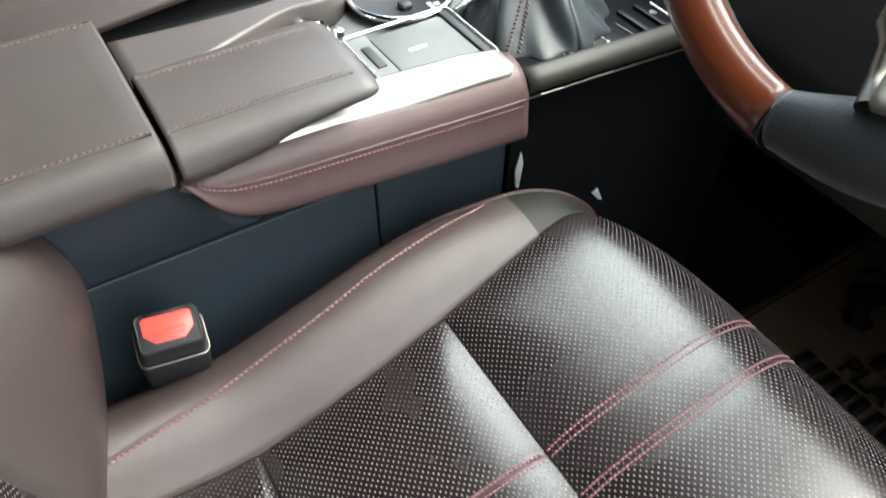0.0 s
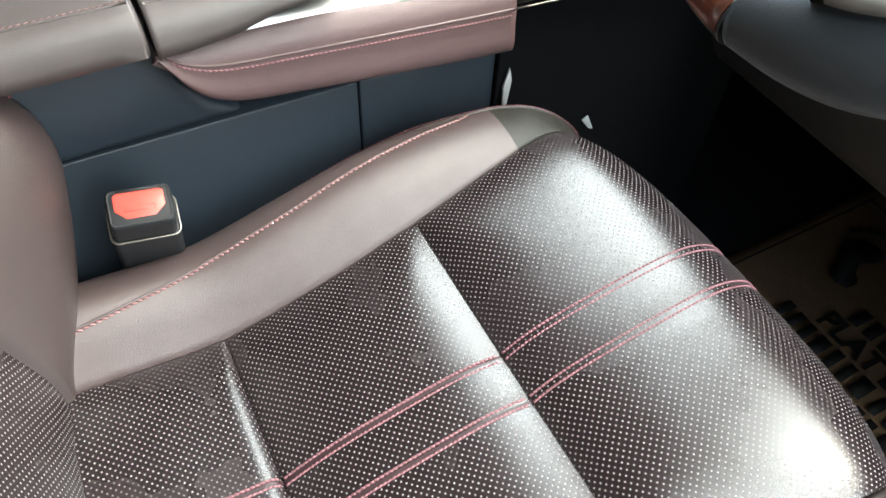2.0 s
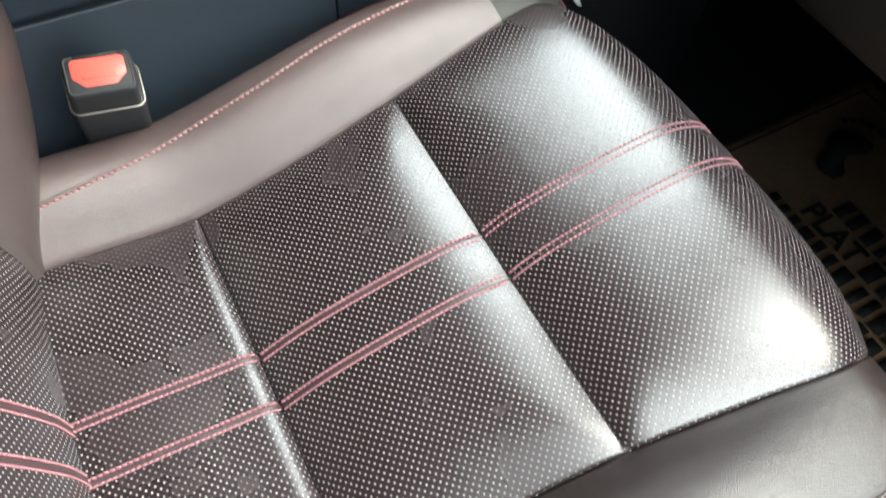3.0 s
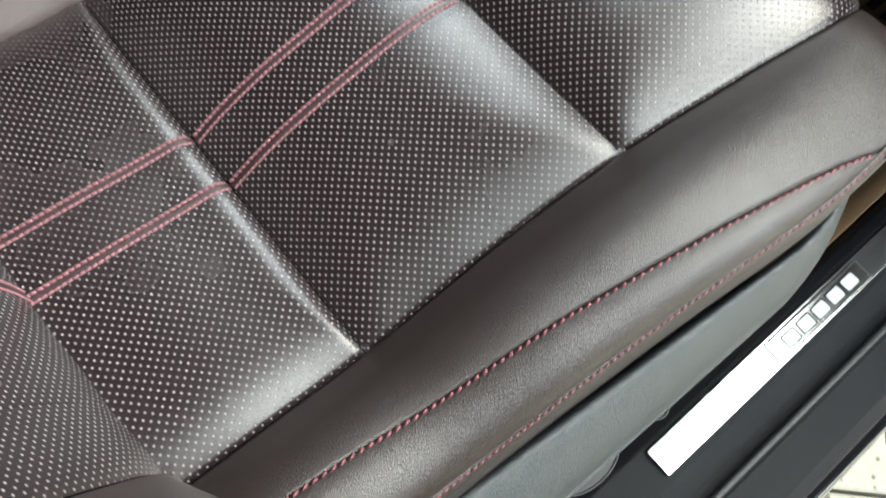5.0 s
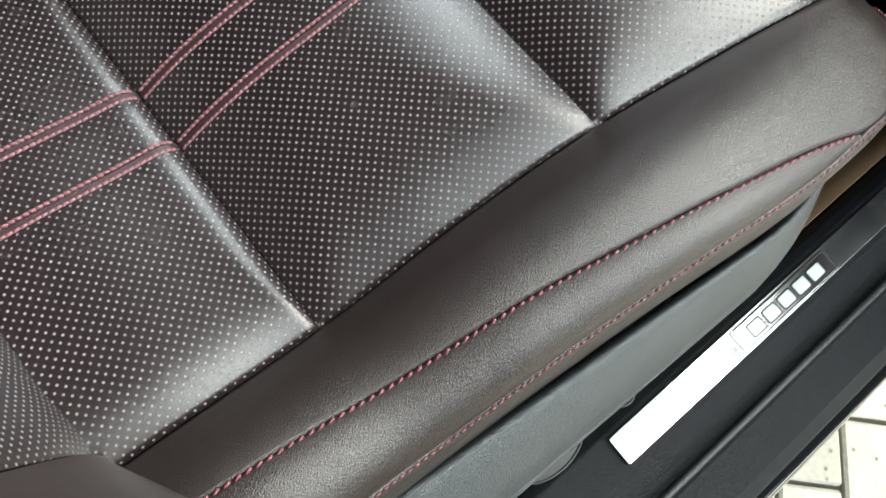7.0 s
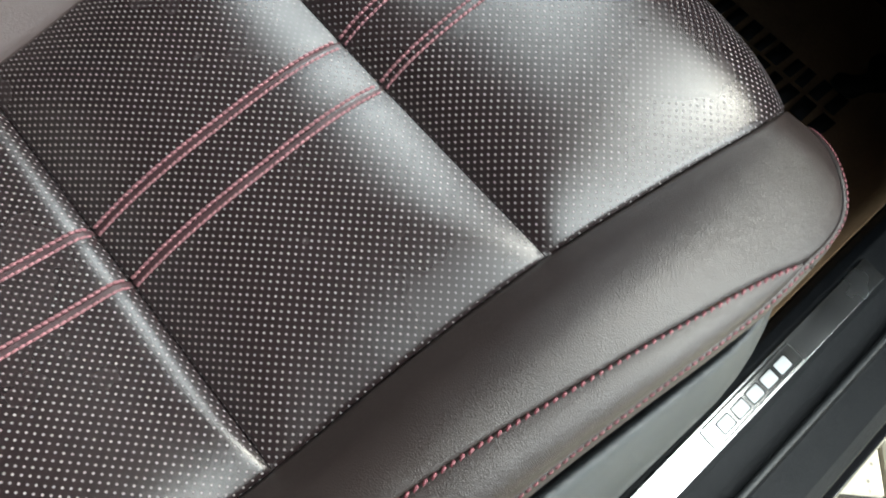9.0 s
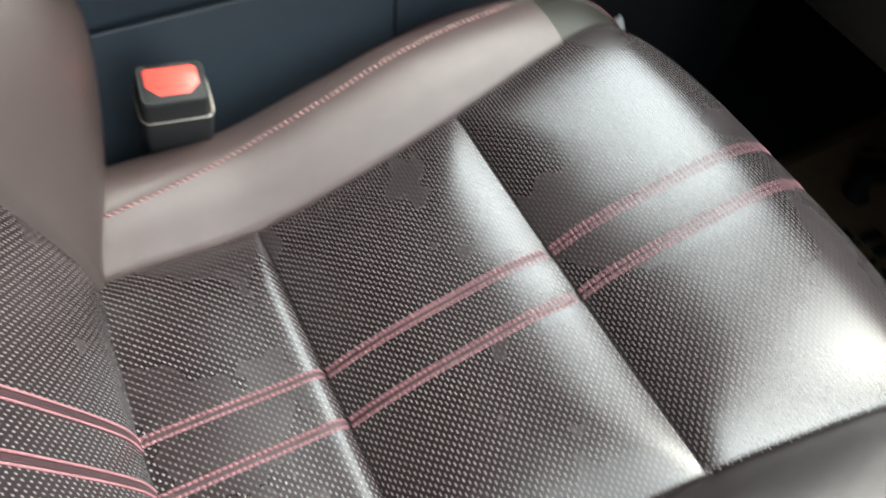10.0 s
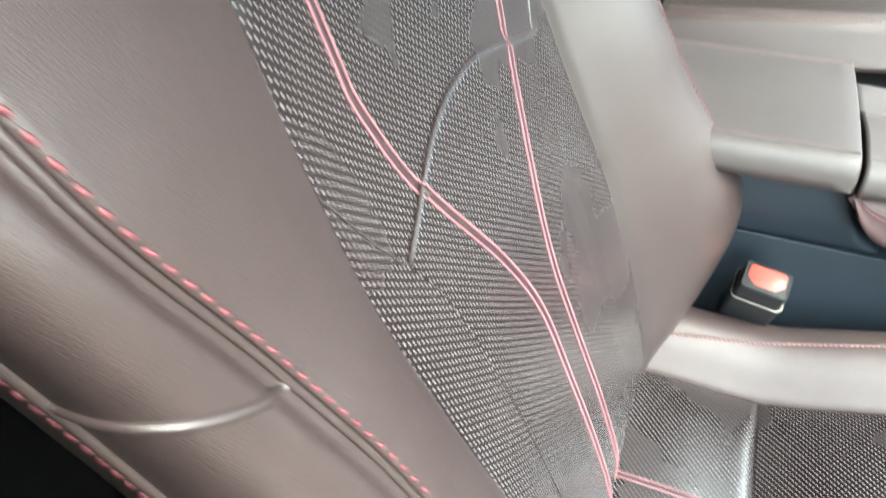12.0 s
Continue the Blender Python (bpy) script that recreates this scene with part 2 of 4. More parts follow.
def keep(ob, parent):
    """Parent ob without moving it."""
    ob.parent = parent
    ob.matrix_parent_inverse = Matrix.Translation(parent.location).inverted()
    return ob


def put(name, bm, material, parent, label="", smooth=True):
    """A part of a thing whose mesh is given in world coordinates. The parent is a thing at the top level."""
    ob = part(name, bm, material, None, label, smooth)
    return keep(ob, parent)


def sub(name, bm, material, parent, label="", smooth=True):
    """A part of a part; the parent part lies in world coordinates."""
    ob = part(name, bm, material, None, label, smooth)
    ob.parent = parent
    return ob


def spline(keys, t):
    """Smooth curve through keys of (t, a, b, ...)."""
    if t <= keys[0][0]:
        return np.array(keys[0][1:], float)
    if t >= keys[-1][0]:
        return np.array(keys[-1][1:], float)
    n = next(i for i in range(len(keys) - 1) if keys[i + 1][0] >= t)
    p = [np.array(keys[min(max(j, 0), len(keys) - 1)], float) for j in (n - 1, n, n + 1, n + 2)]
    h = p[2][0] - p[1][0]
    u = (t - p[1][0]) / h

    def slope(a, c):
        return (c[1:] - a[1:]) / max(c[0] - a[0], 1e-9)

    m1, m2 = slope(p[0], p[2]) * h, slope(p[1], p[3]) * h
    return (2 * u**3 - 3 * u**2 + 1) * p[1][1:] + (u**3 - 2 * u**2 + u) * m1 + (-2 * u**3 + 3 * u**2) * p[2][1:] + (u**3 - u**2) * m2


def sheet(f, us, vs, thick=0.004, flip=False, crisp=False):
    """A skin f(u, v) -> place over a grid, with its own thickness, and UVs in metres along the grid."""
    pts = np.array([[f(u, v) for v in vs] for u in us], float)
    du, dv = np.gradient(pts, axis=0), np.gradient(pts, axis=1)
    nor = np.cross(du, dv)
    nor /= np.linalg.norm(nor, axis=2, keepdims=True) + 1e-12
    if flip:
        nor = -nor
    back = pts - nor * thick
    lu = np.concatenate([np.zeros((1, len(vs))), np.cumsum(np.linalg.norm(np.diff(pts, axis=0), axis=2), axis=0)])
    lv = np.concatenate([np.zeros((len(us), 1)), np.cumsum(np.linalg.norm(np.diff(pts, axis=1), axis=2), axis=1)], axis=1)
    mid = lu[len(us) // 2]
    bm = bmesh.new()
    uvl = bm.loops.layers.uv.new("UVMap")
    front = [[bm.verts.new(p) for p in row] for row in pts]
    rear = [[bm.verts.new(p) for p in row] for row in back]
    uv = {}
    for i in range(len(us)):
        for j in range(len(vs)):
            uv[front[i][j]] = uv[rear[i][j]] = (lu[i, j] - mid[j], lv[i, j])
    nu, nv = len(us), len(vs)

    def face(*q):
        fc = bm.faces.new(q if not flip else q[::-1])
        for l in fc.loops:
            l[uvl].uv = uv[l.vert]

    for i in range(nu - 1):
        for j in range(nv - 1):
            face(front[i][j], front[i + 1][j], front[i + 1][j + 1], front[i][j + 1])
            if thick:
                face(rear[i][j], rear[i][j + 1], rear[i + 1][j + 1], rear[i + 1][j])
    if thick:
        for i in range(nu - 1):
            face(front[i][0], rear[i][0], rear[i + 1][0], front[i + 1][0])
            face(front[i][-1], front[i + 1][-1], rear[i + 1][-1], rear[i][-1])
        for j in range(nv - 1):
            face(front[0][j], front[0][j + 1], rear[0][j + 1], rear[0][j])
            face(front[-1][j], rear[-1][j], rear[-1][j + 1], front[-1][j + 1])
    if crisp:
        for j in (0, nv - 1):
            for i in range(nu - 1):
                bm.edges.get((front[i][j], front[i + 1][j])).smooth = False
    return bm


def tube(points, radius, sides=8, closed=False, squash=1.0, bm=None, up=None):
    """A round bar along points."""
    own = bm is None
    bm = bm or bmesh.new()
    uvl = bm.loops.layers.uv.verify()
    pts = [Vector(p) for p in points]
    rings = []
    n = len(pts)
    length = 0.0
    lengths = []
    for i, p in enumerate(pts):
        if i:
            length += (p - pts[i - 1]).length
        lengths.append(length)
        a, c = (pts[i - 1], pts[(i + 1) % n]) if closed else (pts[max(i - 1, 0)], pts[min(i + 1, n - 1)])
        t = (c - a).normalized()
        ref = Vector(up) if up is not None else (Vector((0, 0, 1)) if abs(t.z) < 0.9 else Vector((0, 1, 0)))
        s = t.cross(ref).normalized()
        w = s.cross(t)
        r = radius(i / max(n - 1, 1)) if callable(radius) else radius
        rings.append([bm.verts.new(p + s * math.cos(6.2831853 * k / sides) * r + w * math.sin(6.2831853 * k / sides) * r * squash) for k in range(sides)])
    for i in range(n if closed else n - 1):
        a, c = rings[i], rings[(i + 1) % n]
        for k in range(sides):
            fc = bm.faces.new((a[k], a[(k + 1) % sides], c[(k + 1) % sides], c[k]))
            for l, uv in zip(fc.loops, ((lengths[i], k / sides), (lengths[i], (k + 1) / sides), (lengths[i] + 0.02, (k + 1) / sides), (lengths[i] + 0.02, k / sides))):
                l[uvl].uv = uv
    if not closed:
        bm.faces.new(rings[0])
        bm.faces.new(rings[-1][::-1])
    return bm


def stitches(path, normals, spacing, length, radius, lean=0.0, bm=None, lift=0.35):
    """A row of thread stitches along a path: each one a small pointed bar that sits half in the leather."""
    bm = bm or bmesh.new()
    pts = np.array(path, float)
    seg = np.linalg.norm(np.diff(pts, axis=0), axis=1)
    cum = np.concatenate([[0], np.cumsum(seg)])
    nr = np.array(normals, float)
    count = int(cum[-1] / spacing)
    for i in range(count):
        s = (i + 0.5) * spacing
        c = np.array([np.interp(s, cum, pts[:, k]) for k in range(3)])
        a = np.array([np.interp(max(s - 0.002, 0), cum, pts[:, k]) for k in range(3)])
        d = np.array([np.interp(min(s + 0.002, cum[-1]), cum, pts[:, k]) for k in range(3)])
        n = Vector([np.interp(s, cum, nr[:, k]) for k in range(3)]).normalized()
        t = Vector(d - a).normalized()
        side = n.cross(t).normalized()
        t = (t * math.cos(lean) + side * math.sin(lean)).normalized()
        side = n.cross(t).normalized()
        c = Vector(c) + n * radius * lift
        ends = [bm.verts.new(c - t * length / 2 - n * radius * 0.8), bm.verts.new(c + t * length / 2 - n * radius * 0.8)]
        rings = []
        for f in (-0.3, 0.3):
            rings.append([bm.verts.new(c + t * length * f + (side * math.cos(q) + n * math.sin(q)) * radius) for q in (0, 1.5708, 3.1416, 4.7124)])
        for k in range(4):
            m = (k + 1) % 4
            bm.faces.new((rings[0][k], rings[0][m], rings[1][m], rings[1][k]))
            bm.faces.new((ends[0], rings[0][m], rings[0][k]))
            bm.faces.new((ends[1], rings[1][k], rings[1][m]))
    return bm


def slab(outline, axis, a, b, bevel=0.0, segments=2):
    """A plate: an outline in the plane across axis, from a to b along it, with rounded edges."""
    bm = bmesh.new()

    def place(p, d):
        return {"x": (d, p[0], p[1]), "y": (p[0], d, p[1]), "z": (p[0], p[1], d)}[axis]

    lo = [bm.verts.new(place(p, a)) for p in outline]
    hi = [bm.verts.new(place(p, b)) for p in outline]
    n = len(outline)
    bm.faces.new(lo[::-1])
    bm.faces.new(hi)
    for i in range(n):
        bm.faces.new((lo[i], lo[(i + 1) % n], hi[(i + 1) % n], hi[i]))
    bmesh.ops.recalc_face_normals(bm, faces=bm.faces)
    if bevel:
        sharp = [e for e in bm.edges if e.calc_face_angle(0) > 0.5]
        bmesh.ops.bevel(bm, geom=sharp, offset=bevel, segments=segments, profile=0.5, affect="EDGES", clamp_overlap=True)
    return bm


def block(x0, x1, y0, y1, z0, z1, bevel=0.004, segments=2):
    return slab([(x0, y0), (x1, y0), (x1, y1), (x0, y1)], "z", z0, z1, bevel, segments)


def rounded(x0, x1, y0, y1, r, n=5):
    """Outline of a rectangle with round corners."""
    out = []
    for cx, cy, a in ((x1 - r, y1 - r, 0), (x0 + r, y1 - r, 90), (x0 + r, y0 + r, 180), (x1 - r, y0 + r, 270)):
        out += [(cx + r * math.cos(radians(a + 90 * k / n)), cy + r * math.sin(radians(a + 90 * k / n))) for k in range(n + 1)]
    return out


def lin(a, b, n):
    return [a + (b - a) * i / (n - 1) for i in range(n)]


# ---------------------------------------------------------------- setting
def plane_grid(x0, x1, y0, y1, z):
    bm = bmesh.new()
    bm.faces.new([bm.verts.new(p) for p in ((x0, y0, z), (x1, y0, z), (x1, y1, z), (x0, y1, z))])
    return bm


ground = tagged(part("ground", plane_grid(-60, 60, -60, 60, -0.012), JOINT, smooth=False), "dark sandy bed under pale paving outside the car", "ground", kind="structure")

floor = tagged(part("floor", block(-1.38, 0.33, -1.3, 1.5, 0.22, 0.265, 0.0), CARPET, smooth=False), "black carpeted car floor in deep shade", "car floor", kind="structure")
# Unseen roof; its wide right rear corner and dark lining shade the seat's rear.
ceiling = tagged(part("ceiling", slab([(-1.26, -1.3), (0.44, -1.3), (0.44, -0.02), (0.36, 0.06), (0.28, 0.13), (0.27, 0.56), (-1.26, 0.56)], "z", 1.50, 1.57, 0.02), LINER), "unseen dark roof lining of the car, outlined to shade the seat's rear", "headliner", kind="structure")
# Unseen blocks, added only to cut light from the right, front and left.
blocker_near = tagged(part("blocker_near", block(0.74, 0.94, -6, 0.17, -0.02, 2.5, 0.0), WALLPAINT, smooth=False), "unseen grey block added to shade the rear of the door side", "yard wall", kind="structure")
blocker_ahead = tagged(part("blocker_ahead", block(-4, 7, 6.0, 6.2, -0.02, 2.8, 0.0), WALLPAINT, smooth=False), "unseen grey block added to cut low light before the car", "yard wall", kind="structure")
blocker_beyond = tagged(part("blocker_beyond", block(-2.4, -2.2, -6, 1.0, -0.02, 3.8, 0.0), WALLPAINT, smooth=False), "unseen grey block added to cut light past the passenger side", "yard wall", kind="structure")
wall_rear = tagged(part("wall_rear", block(-1.38, 0.40, -1.36, -1.30, 0.2, 1.57, 0.0), BLACK, smooth=False), "dark rear closing of the cabin", "cabin wall", kind="structure")
wall_left = tagged(part("wall_left", block(-1.44, -1.38, -1.3, 1.5, 0.2, 1.06, 0.0), BLACK, smooth=False), "dark passenger door lining below the window", "cabin wall", kind="structure")
wall_front = tagged(part("wall_front", block(-1.38, 0.40, 1.45, 1.50, 0.2, 1.02, 0.0), BLACK, smooth=False), "black bulkhead at the end of the footwell", "cabin wall", kind="structure")
# The upper part is pushed forward to shade the rear of the seat.
pillar = tagged(part("pillar_rear", slab([(-0.06, 0.35), (-0.06, 0.70), (0.11, 0.82), (0.09, 1.15), (-0.04, 1.57), (-1.3, 1.57), (-1.3, 0.35)], "x", 0.42, 0.50, 0.01), BLACK), "black lining of the body side behind the seat, drawn forward to shade it", "pillar", kind="structure")
# Unseen; thickness and height are set to darken reflections in the sill plate.
kick = tagged(part("wall_right", slab([(0.86, 0.35), (0.80, 0.9), (0.79, 1.12), (0.95, 1.20), (1.5, 1.05), (1.5, 0.25)], "x", 0.34, 0.56, 0.01), BLACK), "unseen black body side before the door opening, sized to darken reflections", "cabin wall", kind="structure")

# Unseen pillar, added for its dark reflection, slimmed to spare the seat's highlights.
front_pillar = tagged(part("pillar_front", slab([(0.92, 1.04), (0.40, 1.53), (0.48, 1.57), (1.04, 1.08)], "x", 0.37, 0.42, 0.012), LINER), "unseen windscreen pillar before the door opening, placed to darken reflections", "pillar", kind="structure")

DASH = [(0.80, 0.62), (0.72, 0.78), (0.74, 0.92), (0.82, 1.02), (1.05, 1.05), (1.45, 1.02), (1.45, 0.55), (1.0, 0.50)]
dashboard = tagged(part("dashboard", slab(DASH, "x", -1.36, 0.34, 0.02, 3), BLACK), "black soft-touch dashboard over a dark footwell", "dashboard", kind="structure")

# Unseen hood, added to keep windscreen light off the seat's middle.
HOOD = [(0.74, 1.00), (0.73, 1.03), (0.79, 1.075), (0.92, 1.085), (1.10, 1.05), (1.05, 1.00)]
instrument_hood = tagged(part("instrument_hood", slab(HOOD, "x", -0.19, 0.21, 0.02, 3), BLACK), "unseen black hood on the dashboard, added to shade the seat's middle", "dashboard", kind="structure")

# Unseen solid slab, raised to block sky reflected in the sill plate.
front_door = tagged(part("door_open", slab([(0.56, 0.88), (1.25, 1.20), (1.22, 1.27), (0.54, 0.95)], "z", 0.35, 1.72, 0.02), BLACK), "unseen open front door as a solid black slab that blocks light", "car door", kind="structure")

# sill of the door opening, a long moulding with its ridges
SILL = [(0.312, 0.26), (0.312, 0.392), (0.317, 0.401), (0.326, 0.406), (0.362, 0.405), (0.382, 0.3975), (0.391, 0.396), (0.395, 0.400), (0.400, 0.397),
        (0.405, 0.386), (0.440, 0.381), (0.453, 0.374), (0.458, 0.360), (0.458, 0.24), (0.40, 0.20)]
door_sill = tagged(part("door_sill", slab([(p[0], p[1]) for p in SILL], "y", -1.2, 1.3, 0.0015, 2), SILLBLACK, smooth=False), "black grained plastic sill moulding of the door opening", "door sill", kind="structure")
seal = tagged(part("door_seal", tube([(0.395, y, 0.402) for y in lin(-1.2, 1.3, 40)], 0.0032, 10), RUBBER), "black rubber door seal along the sill", "door seal", kind="structure")
body_side = tagged(part("body_side", slab([(0.440, 0.17), (0.440, 0.33), (0.468, 0.355), (0.478, 0.33), (0.478, 0.17)], "y", -1.25, 1.4, 0.004), PAINT), "glossy black body side below the door opening", "car body", kind="structure")


def scuff_plate():
    at = Vector((0.345, 0.5, 0.408))
    th = thing("scuff_plate", at, "brushed aluminium scuff plate with raised bars on a black sill", "scuff plate")
    put("plate", slab(rounded(0.3295, 0.3560, 0.302, 0.716, 0.002), "z", 0.405, 0.4105, 0.0008), ALU, th)
    put("badge", slab(rounded(0.3315, 0.3540, 0.450, 0.582, 0.003), "z", 0.409, 0.4125, 0.0008), SATIN, th, "raised satin badge field")
    # the writing on the badge is drawn as plain bars
    strokes = [[(y, 0.3375), (y, 0.3490)] for y in (0.4745, 0.4955, 0.5165, 0.5375, 0.5585)]
    # Dark outlines paint in the shadow lines round the badge and the bars.
    rim = [(x, y, 0.4125) for x, y in rounded(0.3328, 0.3527, 0.4525, 0.5795, 0.003)]
    put("badge_shadow", tube(rim, 0.0006, 6, True), RUBBER, th, "painted shadow line round the badge")
    for s in strokes:
        put("bar_shadow", slab(rounded(s[0][1] - 0.001, s[1][1] + 0.001, s[0][0] - 0.0090, s[0][0] + 0.0090, 0.002), "z", 0.4122, 0.4127, 0.0), RUBBER, th, "painted shadow edge round a bar")
        put("bar", slab(rounded(s[0][1], s[1][1], s[0][0] - 0.0080, s[0][0] + 0.0080, 0.002), "z", 0.4122, 0.4132, 0.0004), PALE, th, "raised pale bar")
    return th


scuff_plate()


# ---------------------------------------------------------------- driver's seat
BASE = [(-0.06, -0.06, 0.643), (0.0, 0.0, 0.640), (0.06, 0.06, 0.636), (0.15, 0.15, 0.630), (0.24, 0.24, 0.650), (0.33, 0.33, 0.674), (0.42, 0.42, 0.692),
        (0.47, 0.47, 0.699), (0.505, 0.502, 0.698), (0.535, 0.530, 0.685), (0.565, 0.549, 0.663), (0.60, 0.557, 0.630), (0.72, 0.540, 0.515)]
HALF = [(-0.06, 0.153), (0.0, 0.155), (0.15, 0.157), (0.25, 0.160), (0.33, 0.167), (0.42, 0.180), (0.50, 0.191), (0.60, 0.190), (0.72, 0.185)]
DISH = [(-0.06, 0.0), (0.15, 0.003), (0.33, 0.008), (0.50, 0.008), (0.60, 0.004), (0.72, 0.0)]
SEAM_B, SEAM_A = 0.150, 0.332
BOLSTER = [(0.0, 0.0, 0.0), (0.10, 0.008, 0.010), (0.22, 0.024, 0.029), (0.34, 0.042, 0.040), (0.46, 0.061, 0.040), (0.57, 0.080, 0.031), (0.67, 0.092, 0.008),
           (0.78, 0.096, -0.030), (0.89, 0.098, -0.060), (1.0, 0.096, -0.095)]
RISE = [(-0.06, 1.0), (0.05, 1.05), (0.15, 1.05), (0.30, 0.92), (0.38, 0.66), (0.44, 0.36), (0.49, 0.13), (0.54, 0.02), (0.72, 0.0)]
RISE_L = [(-0.06, 1.0), (0.05, 1.05), (0.15, 1.05), (0.28, 0.90), (0.36, 0.62), (0.42, 0.34), (0.47, 0.10), (0.52, 0.0), (0.72, 0.0)]
NARROW = [(-0.06, 0.95), (0.1, 0.98), (0.25, 1.02), (0.35, 1.012), (0.40, 0.975), (0.42, 0.945), (0.44, 0.905), (0.455, 0.865), (0.48, 0.76), (0.50, 0.62), (0.52, 0.45), (0.54, 0.28), (0.56, 0.18), (0.60, 0.13), (0.72, 0.10)]

NARROW_L = [(-0.06, 0.95), (0.1, 0.98), (0.25, 1.02), (0.33, 0.99), (0.38, 0.90), (0.42, 0.77), (0.455, 0.64), (0.48, 0.52), (0.50, 0.42), (0.52, 0.33), (0.54, 0.24), (0.56, 0.18), (0.60, 0.13), (0.72, 0.10)]


def base_at(v):
    p, q = spline(BASE, v), spline(BASE, v + 0.004)
    o = spline(BASE, v - 0.004)
    t = q - o
    t /= np.linalg.norm(t)
    return p, np.array([-t[1], t[0]])


def puff(v):
    for a, b in ((-0.07, SEAM_B), (SEAM_B, SEAM_A), (SEAM_A, 0.80)):
        if a <= v <= b:
            u = abs(2 * (v - a) / (b - a) - 1)
            return 1 - u ** (26 if b == SEAM_B else 3.2 if b == SEAM_A else 10)
    return 0.0


def front_curve(x, v):
    """The front edge is bowed: its corners lie further back than its middle."""
    return 0.45 * x * x * min(max((v - 0.36) / 0.18, 0), 1)


def cushion(t, v):
    """Top of the seat cushion: t from seam to seam across, v along it and over its front edge."""
    p, n = base_at(v)
    w = spline(HALF, v)[0]
    rim = abs(t) ** (4.0 if SEAM_B < v < SEAM_A else 5.0 if v > SEAM_A else 8.0)
    pillow = max(-0.10, 1 - ((1 - puff(v)) ** 4 + rim**4) ** 0.25)
    h = -spline(DISH, v)[0] * (1 - t * t) + 0.0155 * pillow * (0.7 if v < SEAM_B else 1.0) - 0.0015 * max(0, abs(t) - 0.985) / 0.015
    # two shallow channels in which the stripes lie
    for c in (-0.0205, 0.0205):
        h -= 0.0018 * math.exp(-(((t * w - c) / 0.0042) ** 2))
    q = p + n * h
    return (t * w, q[0] - front_curve(t * w, v), q[1])


def bolster(r, v, side):
    p, n = base_at(v)
    w = spline(HALF, v)[0]
    dx, dh = spline(BOLSTER, r)
    k = spline(RISE if side > 0 else RISE_L, v)[0]
    dx *= spline(NARROW if side > 0 else NARROW_L, v)[0]
    dh = dh * k if dh > 0 else dh
    dh -= 0.003 * math.exp(-((r / 0.025) ** 2))
    q = p + n * dh
    return (side * (w + dx), q[0] - front_curve(w, v), q[1])


R_TABLE = (lin(0, 0.88, 200), [spline(BOLSTER, r)[0] for r in lin(0, 0.88, 200)])


def r_of(dx):
    """The place on the bolster's section at a distance out from the seam."""
    return float(np.interp(dx, R_TABLE[1], R_TABLE[0]))


STITCH_R = [(-0.06, 0.036), (0.07, 0.044), (0.14, 0.050), (0.23, 0.057), (0.30, 0.065), (0.36, 0.0715), (0.40, 0.0765), (0.425, 0.083), (0.44, 0.090)]
STITCH_L = [(-0.06, 0.024), (0.05, 0.033), (0.11, 0.042), (0.175, 0.050), (0.25, 0.055), (0.30, 0.061), (0.36, 0.068), (0.40, 0.074), (0.425, 0.081), (0.44, 0.090)]


def r_stitch(v, side):
    return r_of(min(spline(STITCH_R if side > 0 else STITCH_L, v)[0], 0.090)) - (0.0 if side > 0 else 0.018)


def r_pipe(v):
    return float(np.interp(v, [0.0, 0.15, 0.30, 0.38, 0.44, 0.47, 0.60], [0.625, 0.625, 0.635, 0.640, r_of(0.088), 0.65, 0.64]))


def normal_of(f, a, b, da=0.004, db=0.002):
    p = np.array(f(a, b))
    u = np.array(f(a + da, b)) - p
    w = np.array(f(a, b + db)) - p
    n = np.cross(u, w)
    n /= np.linalg.norm(n) + 1e-12
    return n


def up_normal(f, a, b, guide):
    n = normal_of(f, a, b)
    return n if np.dot(n, guide) > 0 else -n


seat = thing("driver_seat", Vector((0, 0.2, 0.27)), "brown leather driver seat with perforated panels and burgundy double stitching", "car seat")


